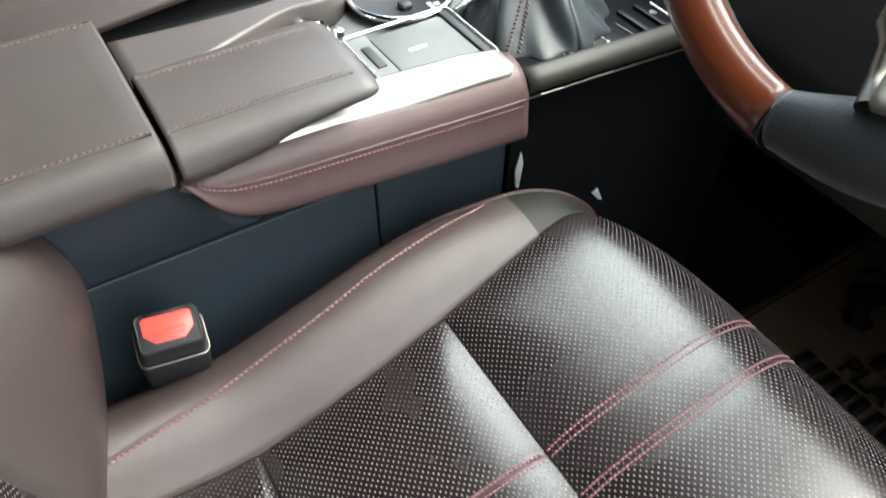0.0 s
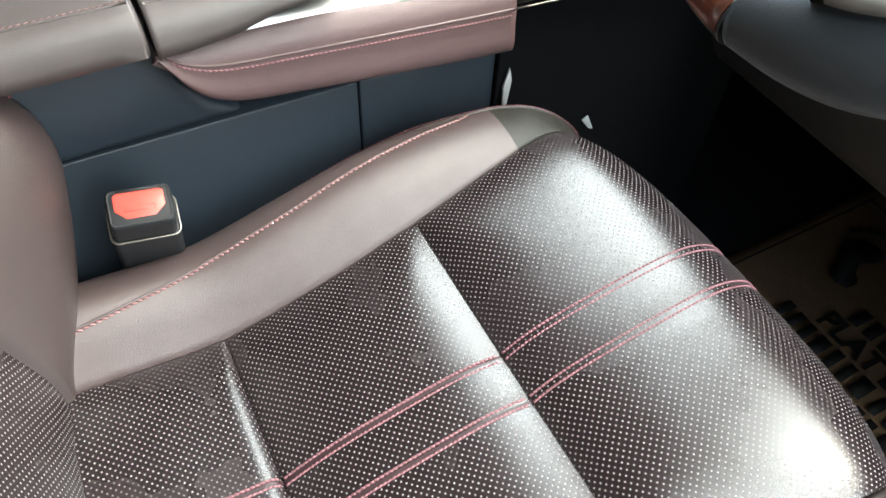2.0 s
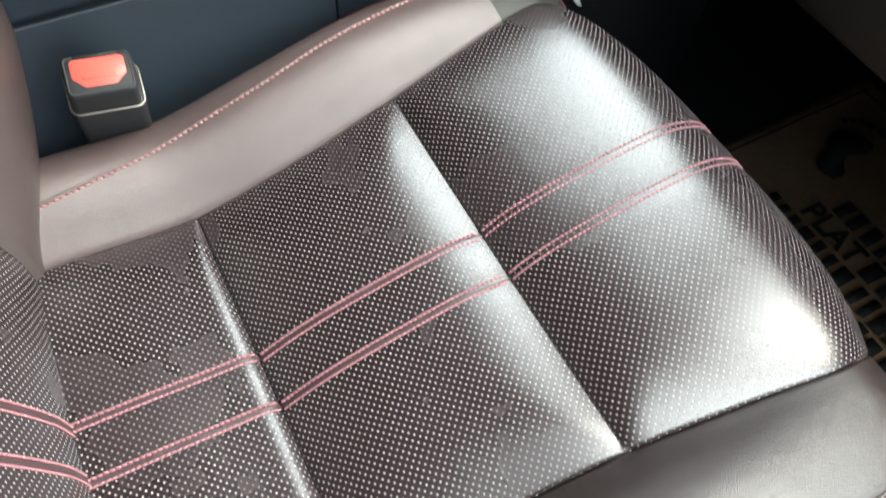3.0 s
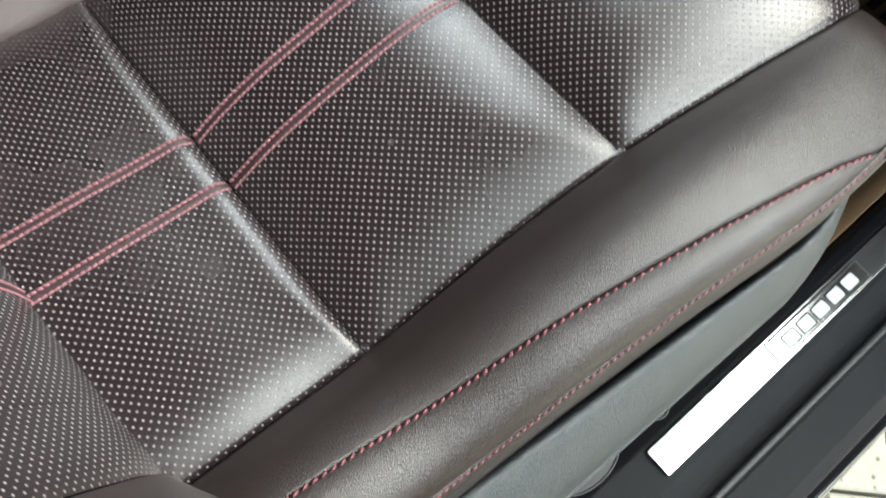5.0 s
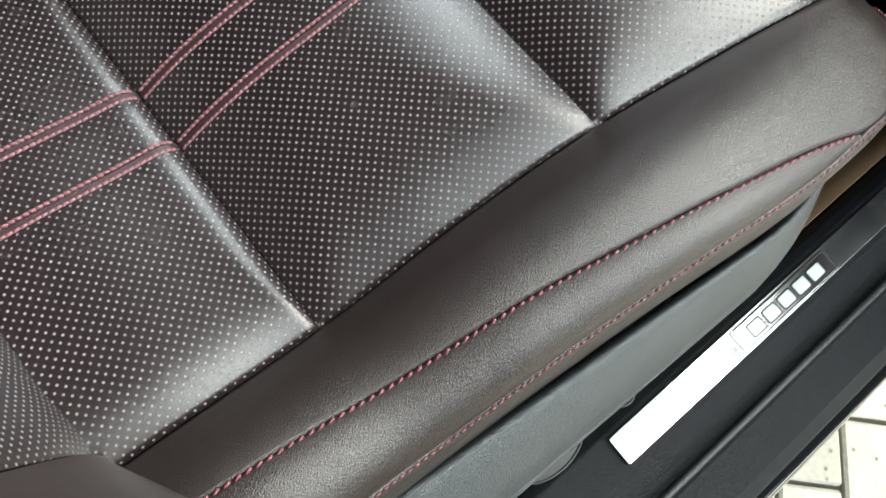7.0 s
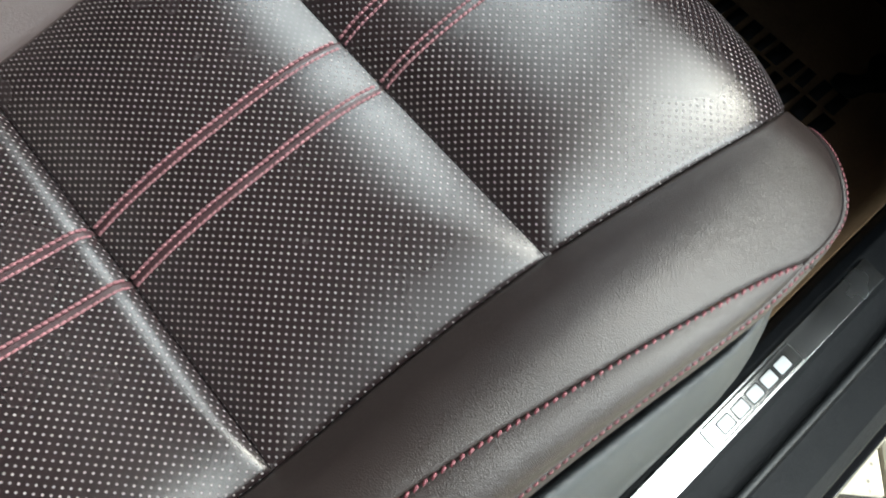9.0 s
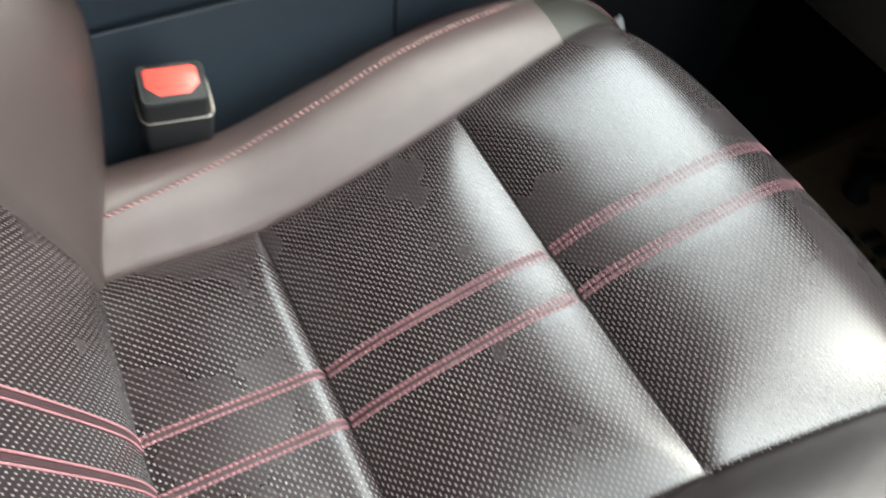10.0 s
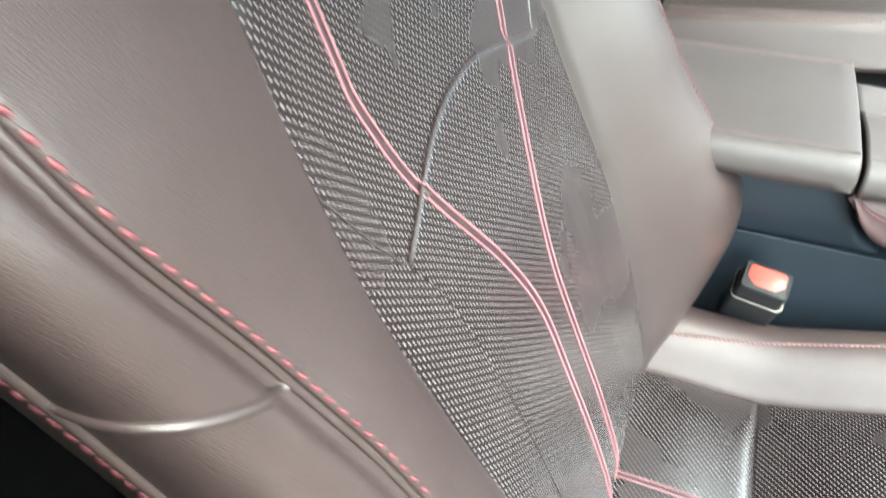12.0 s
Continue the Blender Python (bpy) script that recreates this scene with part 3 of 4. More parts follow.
def build_cushion():
    edge = lambda a, b, n: [a + (b - a) * (0.5 - 0.5 * math.cos(math.pi * i / (n - 1))) for i in range(n)]
    across = edge(-1, 1, 73)
    for name, a, b, n, label in (("cushion_panel", -0.06, SEAM_B - 0.0002, 38, "rear perforated cushion panel"), ("cushion_panel", SEAM_B + 0.0002, SEAM_A - 0.0002, 38, "middle perforated cushion panel"),
                                 ("cushion_panel", SEAM_A + 0.0002, 0.72, 60, "front perforated cushion panel rolling over the edge")):
        panel = put(name, sheet(cushion, across, edge(a, b, n)), PERF, seat, label)
        # stripes: two rows of thread along each channel
        for c in (-0.0205, 0.0205):
            band = lambda u, v: np.array(cushion((c + 0.0021 * u) / spline(HALF, v)[0], v)) + np.array((0, 0.0001, 0.0004 * (1 - 0.8 * u * u)))
            sub("stripe", sheet(band, lin(-1, 1, 5), edge(a, min(b, 0.66), 40), 0.0008), WINE, panel, "dark wine leather stripe")
            for off in (-0.0029, 0.0029):
                vs = lin(a + 0.001, min(b, 0.66) - 0.001, 60)
                f = lambda v: cushion((c + off) / spline(HALF, v)[0], v)
                path = [f(v) for v in vs]
                nor = [up_normal(cushion, (c + off) / spline(HALF, v)[0], v, (0, 0.5, 1)) for v in vs]
                sub("stitching", stitches(path, nor, 0.0038, 0.0046, 0.0010, 0.15 if off > 0 else -0.15), THREAD, panel, "burgundy stitching")
    for side, name in ((-1, "bolster"), (1, "bolster")):
        vs = lin(-0.06, 0.44, 60) + lin(0.444, 0.72, 40)
        f = lambda r, v: bolster(r, v, side)
        ru = lin(0, 1, 40)
        # the broad inner cover runs out to the decorative seam
        cover = lambda u, v: f(u * (r_stitch(v, side) if v < 0.44 else r_pipe(v)), v)
        # Left cover gets the lit tone, right the shaded one of the same leather.
        main = put("bolster_cover", sheet(cover, lin(0, 1, 30), vs if side > 0 else lin(-0.06, 0.44, 60) + [0.448, 0.455], 0.004, side < 0, True), SHADED_HIDE if side > 0 else LIT_HIDE, seat, "smooth brown leather bolster")
        # Its front end is the same leather with a cast shadow in its colour.
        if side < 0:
            sub("shadowed_tip", sheet(cover, lin(0, 1, 30), lin(0.4551, 0.72, 40), 0.004, side < 0, True), SHADOW_HIDE, main, "front end of the bolster with a shadow put in its colour")
        low = [v for v in vs if v <= 0.44]
        # the outer strip is padded to a soft roll of its own
        roll = lambda r, u, v: np.array(f(r, v)) + up_normal(f, r, v, (side * 0.5, 0, 1)) * (0.0055 if side > 0 else 0.0006) * min(1.0, (0.45 - v) / 0.12) * math.sin(math.pi * min(max(u, 0.0), 1.0)) ** 0.8
        outer = put("bolster_side", sheet(lambda u, v: roll(r_stitch(v, side) + 0.002 + u * max(r_pipe(v) - r_stitch(v, side) - 0.002, 0.0), u, v), lin(0, 1, 20), low, 0.004, side < 0), SHADED_HIDE if side > 0 else LIT_HIDE, seat, "outer leather strip of the bolster")
        skirt = put("skirt", sheet(lambda u, v: f(r_pipe(v) + 0.004 + u * (0.996 - r_pipe(v)), v), lin(0, 1, 10), vs, 0.004, side < 0), SHADED_HIDE, seat)
        # decorative seam: leaning stitches beside a folded edge
        sv = lin(-0.04 if side > 0 else 0.03, 0.432, 110)
        guide = (side * 0.5, 0, 1)
        shift = 0.009 if side > 0 else -0.003
        path = [f(r_stitch(v, side) + shift, v) for v in sv]
        nor = [up_normal(f, r_stitch(v, side) + shift, v, guide) for v in sv]
        sub("stitching", stitches(path, nor, 0.0052 if side > 0 else 0.0048, 0.0052, 0.0011 if side > 0 else 0.0009, 0.45 * side, lift=0.4), SHADED_THREAD if side > 0 else LIT_THREAD, main, "burgundy stitching")
        sub("seam_fold", tube([np.array(f(r_stitch(v, side) + shift + (0.030 if side > 0 else 0.012), v)) for v in sv], 0.0013, 6), SHADED_HIDE if side > 0 else LIT_HIDE, main)
        pv = lin(-0.06, 0.60, 120)
        sub("piping", tube([f(r_pipe(v) + 0.001, v) for v in pv], 0.0020, 8), SHADED_HIDE, outer)
        nor = [up_normal(f, r_pipe(v) - 0.006, v, (side, 0, 0.6)) for v in pv]
        path = [np.array(f(r_pipe(v) - 0.002, v)) + n * 0.0018 for v, n in zip(pv, nor)]
        sub("stitching", stitches(path, nor, 0.0046, 0.0040, 0.0007), BURGUNDY, outer, "burgundy stitching")
    # seat core and frame under the covers
    put("cushion_core", slab([(-0.05, 0.30), (0.47, 0.30), (0.50, 0.60), (0.40, 0.655), (0.15, 0.60), (-0.05, 0.60)], "x", -0.235, 0.235, 0.02), BLACK, seat)
    # Black filler, added so that the gap below the skirt looks dark.
    put("gap_filler", block(0.225, 0.275, -0.2, 0.46, 0.44, 0.548, 0.006), BLACK, seat)


build_cushion()


def seat_shield():
    """Plastic side cover of the seat frame, towards the door."""
    def f(u, v):
        lift = 0.11 * (v - 0.13)
        keys = [(0, 0.247, 0.570), (0.06, 0.2495, 0.588), (0.12, 0.2545, 0.5945), (0.3, 0.267, 0.587), (0.55, 0.284, 0.570), (0.75, 0.295, 0.552), (0.88, 0.2995, 0.535), (1.0, 0.300, 0.42)]
        x, z = spline(keys, u)
        end = max(0.0, v - 0.40) / 0.12
        return (x + lift * (1 - u) * 0.9 - 0.05 * end**2, v, z + (0.030 * max(0, v - 0.15) / 0.3) * (1 - u))
    body = put("side_shield", sheet(f, lin(0, 1, 36), lin(-0.25, 0.50, 50), 0.004), SHIELD, seat, "black grained plastic seat side cover")
    # clip slots along its lower edge, their shade and glint put in as colour
    for y0, y1, out, tone in ((0.204, 0.250, 0.0075, RUBBER), (0.283, 0.300, 0.0050, RUBBER), (0.340, 0.405, 0.0035, PALE)):
        z = 0.5375 - 0.02 * (y0 - 0.2)
        rim = [(0.2992 + out * math.sin(math.pi * k) ** 0.6, y0 + (y1 - y0) * k) for k in lin(0, 1, 17)]
        hollow = sub("clip_slot", slab(rim + [(0.2975, y1), (0.2975, y0)], "z", z - 0.008, z, 0.0), RUBBER, body, "dark slab standing in for a shaded clip slot", False)
        sub("clip_lip", tube([(x, y, z + 0.0004) for x, y in rim], 0.0008, 6), tone, body, "thin line round a clip slot, its glint painted where pale")
    # moulded mark on the shield
    sub("moulded_mark", slab(rounded(0.268, 0.279, 0.112, 0.123, 0.003), "z", 0.583, 0.5925, 0.0008), SHIELD, body)
    return body


seat_shield()

# ---------------------------------------------------------------- backrest
LEAN = radians(21.8)
BACK_UP = np.array([0, -math.sin(LEAN), math.cos(LEAN)])
BACK_OUT = np.array([0, math.cos(LEAN), math.sin(LEAN)])
BACK_FOOT = np.array([0, 0.042, 0.612])
BOW = [(-0.02, -0.045), (0.0, -0.026), (0.035, -0.009), (0.07, 0.002), (0.15, 0.009), (0.225, 0.0115), (0.30, 0.0135), (0.375, 0.0130), (0.45, 0.0105), (0.525, 0.010), (0.60, 0.012), (0.75, 0.014)]
# how far the edges of the panel stand before its middle
HOLLOW = [(-0.02, 0.012), (0.05, 0.012), (0.15, 0.0150), (0.225, 0.0155), (0.30, 0.0125), (0.375, 0.0085), (0.45, 0.0090), (0.525, 0.0160), (0.60, 0.022), (0.75, 0.026)]
BHALF = [(-0.02, 0.142), (0.075, 0.147), (0.15, 0.151), (0.225, 0.155), (0.30, 0.1595), (0.375, 0.162), (0.45, 0.164), (0.525, 0.163), (0.60, 0.158), (0.75, 0.147)]
# the stitched crest of the side bolster: out from the panel's edge, and before it
CREST = [(-0.02, 0.035, -0.005), (0.03, 0.065, 0.010), (0.05, 0.078, 0.028), (0.10, 0.098, 0.062), (0.14, 0.112, 0.084), (0.178, 0.118, 0.088), (0.225, 0.113, 0.078), (0.30, 0.0995, 0.065),
         (0.375, 0.086, 0.060), (0.45, 0.081, 0.053), (0.525, 0.092, 0.041), (0.60, 0.116, 0.039), (0.75, 0.140, 0.040)]
# the piped edge behind it: out from the seat's middle, and before the panel's plane
PIPED = [(-0.02, 0.235, -0.040), (0.05, 0.270, -0.012), (0.10, 0.286, 0.0), (0.20, 0.298, 0.018), (0.30, 0.295, 0.020), (0.45, 0.286, 0.0245), (0.525, 0.290, 0.031), (0.60, 0.297, 0.037), (0.75, 0.312, 0.046)]
INSERT = [(-0.02, 0.096), (0.075, 0.0990), (0.15, 0.1015), (0.30, 0.1015), (0.36, 0.1030), (0.40, 0.1085), (0.4425, 0.1240)]
ARCH = [(0.0, 0.4746), (0.02, 0.4738), (0.04, 0.4705), (0.06, 0.4655), (0.08, 0.4580), (0.102, 0.4495), (0.1245, 0.4422)]


def back(t, q):
    w = spline(BHALF, q)[0]
    h = spline(BOW, q)[0] + spline(HOLLOW, q)[0] * t * t - 0.004 * abs(t) ** 16
    p = BACK_FOOT + BACK_UP * q + BACK_OUT * h
    return (t * w, p[1], p[2])


def back_top(x, q):
    """The face of the backrest at x: the panel, or the padded insert that stands proud of it."""
    p = np.array(back(x / spline(BHALF, q)[0], q))
    inside = q < spline(ARCH, abs(x))[0] and abs(x) < spline(INSERT, q)[0]
    return p + BACK_OUT * (0.0024 if inside else 0.0)


def back_insert(t, s):
    x = t * spline(INSERT, -0.02 + 0.4625 * s)[0]
    q = -0.02 + s * (spline(ARCH, abs(x))[0] + 0.02)
    x = t * spline(INSERT, min(q, 0.4425))[0] if s < 0.9 else x
    edge = min(1.0, (1 - abs(t)) / 0.05, (1 - s) / 0.012)
    side = min(1.0, (1 - abs(t)) / 0.25 + max(0.0, s - 0.9) * 6)
    return tuple(np.array(back(x / spline(BHALF, q)[0], q)) + BACK_OUT * (0.0005 + 0.0018 * side * math.sqrt(max(0, 1 - (1 - edge) ** 2))))


def back_bolster(r, q, side):
    """Section of the side bolster: the inner face up to the stitched crest, the outer face back to the piping, then the skirt."""
    w = spline(BHALF, q)[0]
    edge = spline(BOW, q)[0] + spline(HOLLOW, q)[0]
    cx, cn = spline(CREST, q)
    px, ph = spline(PIPED, q)
    if r <= 0.6:
        u = r / 0.6
        x = w + cx * u
        h = edge + cn * (0.6 * math.sin(math.pi / 2 * u / 0.85) / 0.962 + 0.4 * u) - 0.0060 * math.exp(-((u / 0.03) ** 2))
    elif r <= 0.85:
        u = (r - 0.6) / 0.25
        bulge = u * (1 - u)
        x = (w + cx) + (px - w - cx) * u + 0.050 * bulge
        h = (edge + cn) + (ph - edge - cn) * u + 0.055 * bulge - 0.0045 * math.exp(-(((u - 0.07) / 0.06) ** 2))
    else:
        u = (r - 0.85) / 0.15
        x, h = px - 0.004 * u - 0.02 * u * u, ph - 0.085 * u
    p = BACK_FOOT + BACK_UP * q + BACK_OUT * h
    return (side * x, p[1], p[2])


def back_stripe(side, q):
    """The stripes rise close together, then part towards the shoulders."""
    return side * spline([(-0.02, 0.0175), (0.15, 0.0182), (0.25, 0.0184), (0.295, 0.0195), (0.33, 0.026), (0.375, 0.0425), (0.45, 0.0785), (0.475, 0.0890), (0.50, 0.0965), (0.5276, 0.1030), (0.5425, 0.1022), (0.57, 0.1015), (0.60, 0.1010), (0.75, 0.096)], q)[0]


def build_back():
    edge = lambda a, b, n: [a + (b - a) * (0.5 - 0.5 * math.cos(math.pi * i / (n - 1))) for i in range(n)]
    panel = put("back_panel", sheet(back, edge(-1, 1, 71), lin(-0.02, 0.75, 90), 0.004, True), PERF, seat, "perforated backrest panel")
    insert = put("back_insert", sheet(back_insert, edge(-1, 1, 71), [1 - (1 - k) ** 1.6 for k in lin(0, 1, 90)], 0.0014, True), PERF, seat, "raised perforated insert with an arched upper edge")
    for side in (-1, 1):
        arch_q = next(q for q in lin(0.40, 0.50, 200) if q > spline(ARCH, abs(back_stripe(1, q)))[0])
        for a, b, n, owner in ((0.0, arch_q - 0.0006, 80, insert), (arch_q + 0.0006, 0.74, 50, panel)):
            band = lambda u, q: back_top(back_stripe(side, q) + 0.0027 * u, min(max(q, a), b)) + BACK_OUT * 0.0006 * (1 - 0.8 * u * u)
            sub("stripe", sheet(band, lin(-1, 1, 5), lin(a, b, n), 0.0008, True), WINE, owner, "dark wine leather stripe")
            for off in (-0.0035, 0.0035):
                qs = lin(a, b, n)
                g = lambda q: back_stripe(side, q) + off
                path = [back_top(g(q), q) for q in qs]
                nor = [up_normal(back, g(q) / spline(BHALF, q)[0], q, BACK_OUT) for q in qs]
                sub("stitching", stitches(path, nor, 0.0036, 0.0042, 0.0009), THREAD, owner, "burgundy stitching")
    # lighter tube along the arch, painting in its lit edge
    pts = [back_top(x, spline(ARCH, abs(x))[0] + 0.0006) + BACK_OUT * 0.0012 for x in lin(-0.1245, 0.1245, 90)]
    sub("arch_glint", tube(pts, 0.0013, 8), BACKHIDE, insert, "lighter leather tube along the arch, painting in its lit edge")
    # seams from the corners of the insert out to the bolsters
    for side in (-1, 1):
        keys = [(0, 0.124, 0.4425), (1, 0.140, 0.470), (2, 0.161, 0.515)]
        pts = [back_top(side * x, q) for x, q in (spline(keys, k) for k in lin(0.05, 2, 30))]
        sub("corner_seam", tube(pts, 0.0009, 6), PERF, panel)
    for side in (-1, 1):
        f = lambda r, q: back_bolster(r, q, side)
        qs = lin(-0.02, 0.75, 110)
        main = put("back_bolster", sheet(lambda u, q: f(u * 0.6, q), [k ** 1.35 for k in lin(0, 1, 40)], qs, 0.004, side > 0), BACKHIDE, seat, "smooth brown leather backrest bolster")
        outer = put("back_bolster_side", sheet(lambda u, q: f(0.602 + u * 0.248, q), lin(0, 1, 36), qs, 0.004, side > 0), BACKHIDE, seat, "outer leather of the backrest bolster")
        put("back_skirt", sheet(lambda u, q: f(0.852 + u * 0.147, q), lin(0, 1, 12), qs, 0.004, side > 0), BACKHIDE, seat, "rear leather skirt of the backrest")
        sv = lin(0.185, 0.74, 120)
        path = [f(0.594, q) for q in sv]
        nor = [up_normal(f, 0.590, q, BACK_OUT) for q in sv]
        sub("stitching", stitches(path, nor, 0.0072, 0.0046, 0.0010, 0.25 * side), BURGUNDY, main, "burgundy stitching")
        sub("seam_fold", tube([f(0.606, q) for q in sv], 0.0016, 8), BACKHIDE, main)
        sub("piping", tube([f(0.851, q) for q in lin(-0.02, 0.74, 90)], 0.0026, 8), BACKHIDE, outer)
        path = [np.array(f(0.868, q)) for q in sv]
        nor = [up_normal(f, 0.868, q, (side, 0, -0.2)) for q in sv]
        sub("stitching", stitches(path, nor, 0.0068, 0.0058, 0.0011), BURGUNDY, outer, "burgundy stitching")
        # a short cross seam on the outer face
        pts = [np.array(f(0.612 + 0.236 * u, 0.515 + 0.036 * u + 0.005 * math.sin(math.pi * u))) for u in lin(0, 1, 24)]
        sub("cross_seam", tube(pts, 0.0019, 8), BACKHIDE, outer)
    put("back_core", slab([(-0.02, 0.60), (-0.045, 0.66), (-0.26, 1.28), (-0.36, 1.24), (-0.14, 0.60)], "x", -0.235, 0.235, 0.02), BLACK, seat)


build_back()


# ---------------------------------------------------------------- centre console
# leather-trimmed upper works, scaled about the first camera place to overhang the side panels
# This fits the camera's view: their look at the start stays the same.
EYE_SCALE = Matrix.Translation((0.1588, 0.1277, 1.1835)) @ Matrix.Scale(0.9585, 4) @ Matrix.Translation((-0.1588, -0.1277, -1.1835))


def eye_scaled(bm):
    bmesh.ops.transform(bm, matrix=EYE_SCALE, verts=bm.verts)
    return bm


def console():
    th = thing("center_console", Vector((-0.42, 0.2, 0.27)), "dark centre console with brown leather sides beside the driver seat", "console")
    put("side_panel", slab([(-0.45, 0.27), (-0.45, 0.752), (0.336, 0.737), (0.336, 0.27)], "x", -0.33, -0.290, 0.002), NAVY, th, "dark soft plastic side panel")
    put("side_panel", slab([(0.3375, 0.27), (0.3375, 0.737), (0.4825, 0.731), (0.4825, 0.27)], "x", -0.33, -0.290, 0.002), NAVY, th, "dark soft plastic side panel")
    put("upper_panel", slab([(-0.45, 0.7565), (-0.45, 0.850), (0.176, 0.836), (0.190, 0.800), (0.206, 0.776), (0.232, 0.7555), (0.20, 0.7565)], "x", -0.33, -0.272, 0.008, 3), NAVY, th, "dark upper side panel")
    # knee pad: a rounded leather cushion with a stitched line
    def pad(u, y):
        top = float(np.interp(y, [0.17, 0.30, 0.475, 0.75], [0.836, 0.828, 0.816, 0.800]))
        low = float(np.interp(y, [0.176, 0.184, 0.192, 0.206, 0.222, 0.242, 0.323, 0.446, 0.75], [0.828, 0.812, 0.796, 0.781, 0.773, 0.768, 0.757, 0.742, 0.715]))
        keys = [(0, -0.292, 0.0), (0.10, -0.2635, 0.02), (0.45, -0.262, 0.45), (0.66, -0.264, 0.68), (0.78, -0.268, 0.80), (0.90, -0.278, 0.94), (1.0, -0.298, 1.0)]
        x, k = spline(keys, u)
        return (x, y, low + (top - low) * k)
    ys = [0.176 + 0.306 * (i / 44) for i in range(45)]
    put("knee_pad", eye_scaled(sheet(pad, lin(0, 1, 26), ys, 0.006, True)), PAD, th, "brown leather knee pad")
    def row(u, a, b):
        pts = [np.array(pad(u, y)) for y in lin(a, b, 60)]
        return pts, [(1, 0, 0.4)] * 60
    pts, nr = row(0.60, 0.181, 0.481)
    put("seam_fold", eye_scaled(tube(pts, 0.0013, 6)), PAD, th)
    pts, nr = row(0.53, 0.184, 0.480)
    put("stitching", eye_scaled(stitches(pts, nr, 0.0040, 0.0040, 0.0007)), THREAD, th, "burgundy stitching")
    # front stretch of the pad, a narrower roll with a bright line under it
    def roll(u, y):
        top = float(np.interp(y, [0.475, 0.75], [0.808, 0.790]))
        low = float(np.interp(y, [0.475, 0.75], [0.784, 0.764]))
        a = math.pi * (0.02 + 1.05 * u)
        return (-0.278 + 0.014 * math.sin(a), y, (top + low) / 2 - (top - low) / 2 * math.cos(a))
    # Shade before the knee pad is put into the roll's colour.
    put("front_roll", eye_scaled(sheet(roll, lin(0, 1, 18), lin(0.4835, 0.80, 20), 0.006, True)), SHADOW_HIDE, th, "leather edge roll in a shadow tone")
    put("bright_line", eye_scaled(tube([(-0.268, y, float(np.interp(y, [0.475, 0.75], [0.783, 0.763]))) for y in lin(0.484, 0.80, 20)], 0.0011, 8)), BRONZE, th, "thin satin metal line")
    put("front_lower", slab([(0.4835, 0.27), (0.4835, 0.781), (0.85, 0.757), (0.85, 0.27)], "x", -0.33, -0.285, 0.002), CARPET_SHADED, th, "carpeted lower side with the dash's shade in its colour")
    # deck with the tray
    put("deck", eye_scaled(slab([(-0.440, 0.18), (-0.300, 0.18), (-0.300, 0.484), (-0.400, 0.484), (-0.412, 0.80), (-0.505, 0.80), (-0.505, 0.45), (-0.440, 0.31)], "z", 0.785, 0.806, 0.004)), TRAY, th, "grey console deck")
    def trim(u, y):
        w = float(np.interp(y, [0.235, 0.262, 0.30, 0.36, 0.42, 0.470], [0.002, 0.010, 0.020, 0.024, 0.022, 0.018]))
        inner = -0.284 - w
        z = float(np.interp(y, [0.235, 0.30, 0.44, 0.470, 0.484], [0.832, 0.829, 0.822, 0.818, 0.808]))
        x = -0.2735 + (inner + 0.2735) * u
        return (x, y, z - 0.010 * max(0, 0.45 - u) ** 2 * 5 + 0.002 * u)
    put("metal_trim", eye_scaled(sheet(trim, lin(0, 1, 16), lin(0.235, 0.484, 50), 0.004, True)), TRIMSILVER, th, "satin aluminium trim strip")
    tray = put("charging_tray", eye_scaled(slab(rounded(-0.384, -0.3075, 0.386, 0.462, 0.004), "z", 0.8055, 0.8150, 0.001)), TRAY, th, "grey rubber phone tray")
    sub("tray_frame", eye_scaled(tube([(x, y, 0.8165) for x, y in rounded(-0.392, -0.3000, 0.362, 0.474, 0.006)], 0.0022, 8, True)), SATIN, tray, "satin metal frame")
    sub("tray_lid", eye_scaled(slab(rounded(-0.3895, -0.3025, 0.342, 0.3848, 0.002), "z", 0.8055, 0.8158, 0.001)), TRAY, tray)
    sub("tray_switch", eye_scaled(slab(rounded(-0.370, -0.335, 0.3705, 0.3795, 0.001), "z", 0.8150, 0.8172, 0.0008)), BLACK, tray, "small dark switch")
    sub("tray_end", eye_scaled(slab(rounded(-0.3895, -0.3025, 0.4630, 0.4725, 0.002), "z", 0.8055, 0.8166, 0.001)), BLACK, tray, "black strip with a small grip")
    sub("tray_mark", eye_scaled(slab(rounded(-0.349, -0.345, 0.408, 0.426, 0.001), "z", 0.8149, 0.8153, 0.0)), PRINT, tray, "pale printed mark", False)
    # cup holder
    ring = [(-0.442 + 0.052 * math.cos(a), 0.452 + 0.052 * math.sin(a), 0.815) for a in lin(0, 6.2832, 49)[:-1]]
    put("cup_ring", eye_scaled(tube(ring, 0.0034, 8, True)), CHROME, th, "bright cup holder ring")
    put("cup_well", eye_scaled(tube([(-0.442, 0.452, 0.807), (-0.442, 0.452, 0.8125)], 0.050, 32)), BLACK, th, "black cup holder well")
    put("cup_label", eye_scaled(block(-0.4150, -0.4020, 0.4640, 0.4790, 0.8085, 0.8120, 0.001)), BLACK, th, "small dark label beside the cup holder")
    for k in range(3):
        put("label_bar", eye_scaled(block(-0.4140 + 0.004 * k, -0.4115 + 0.004 * k, 0.4655, 0.4700, 0.8118, 0.8126, 0.0)), PRINT, th, "white print bar", False)
    put("label_bar", eye_scaled(block(-0.4110, -0.4060, 0.4720, 0.4770, 0.8118, 0.8126, 0.0)), PRINT, th, "white print bar", False)
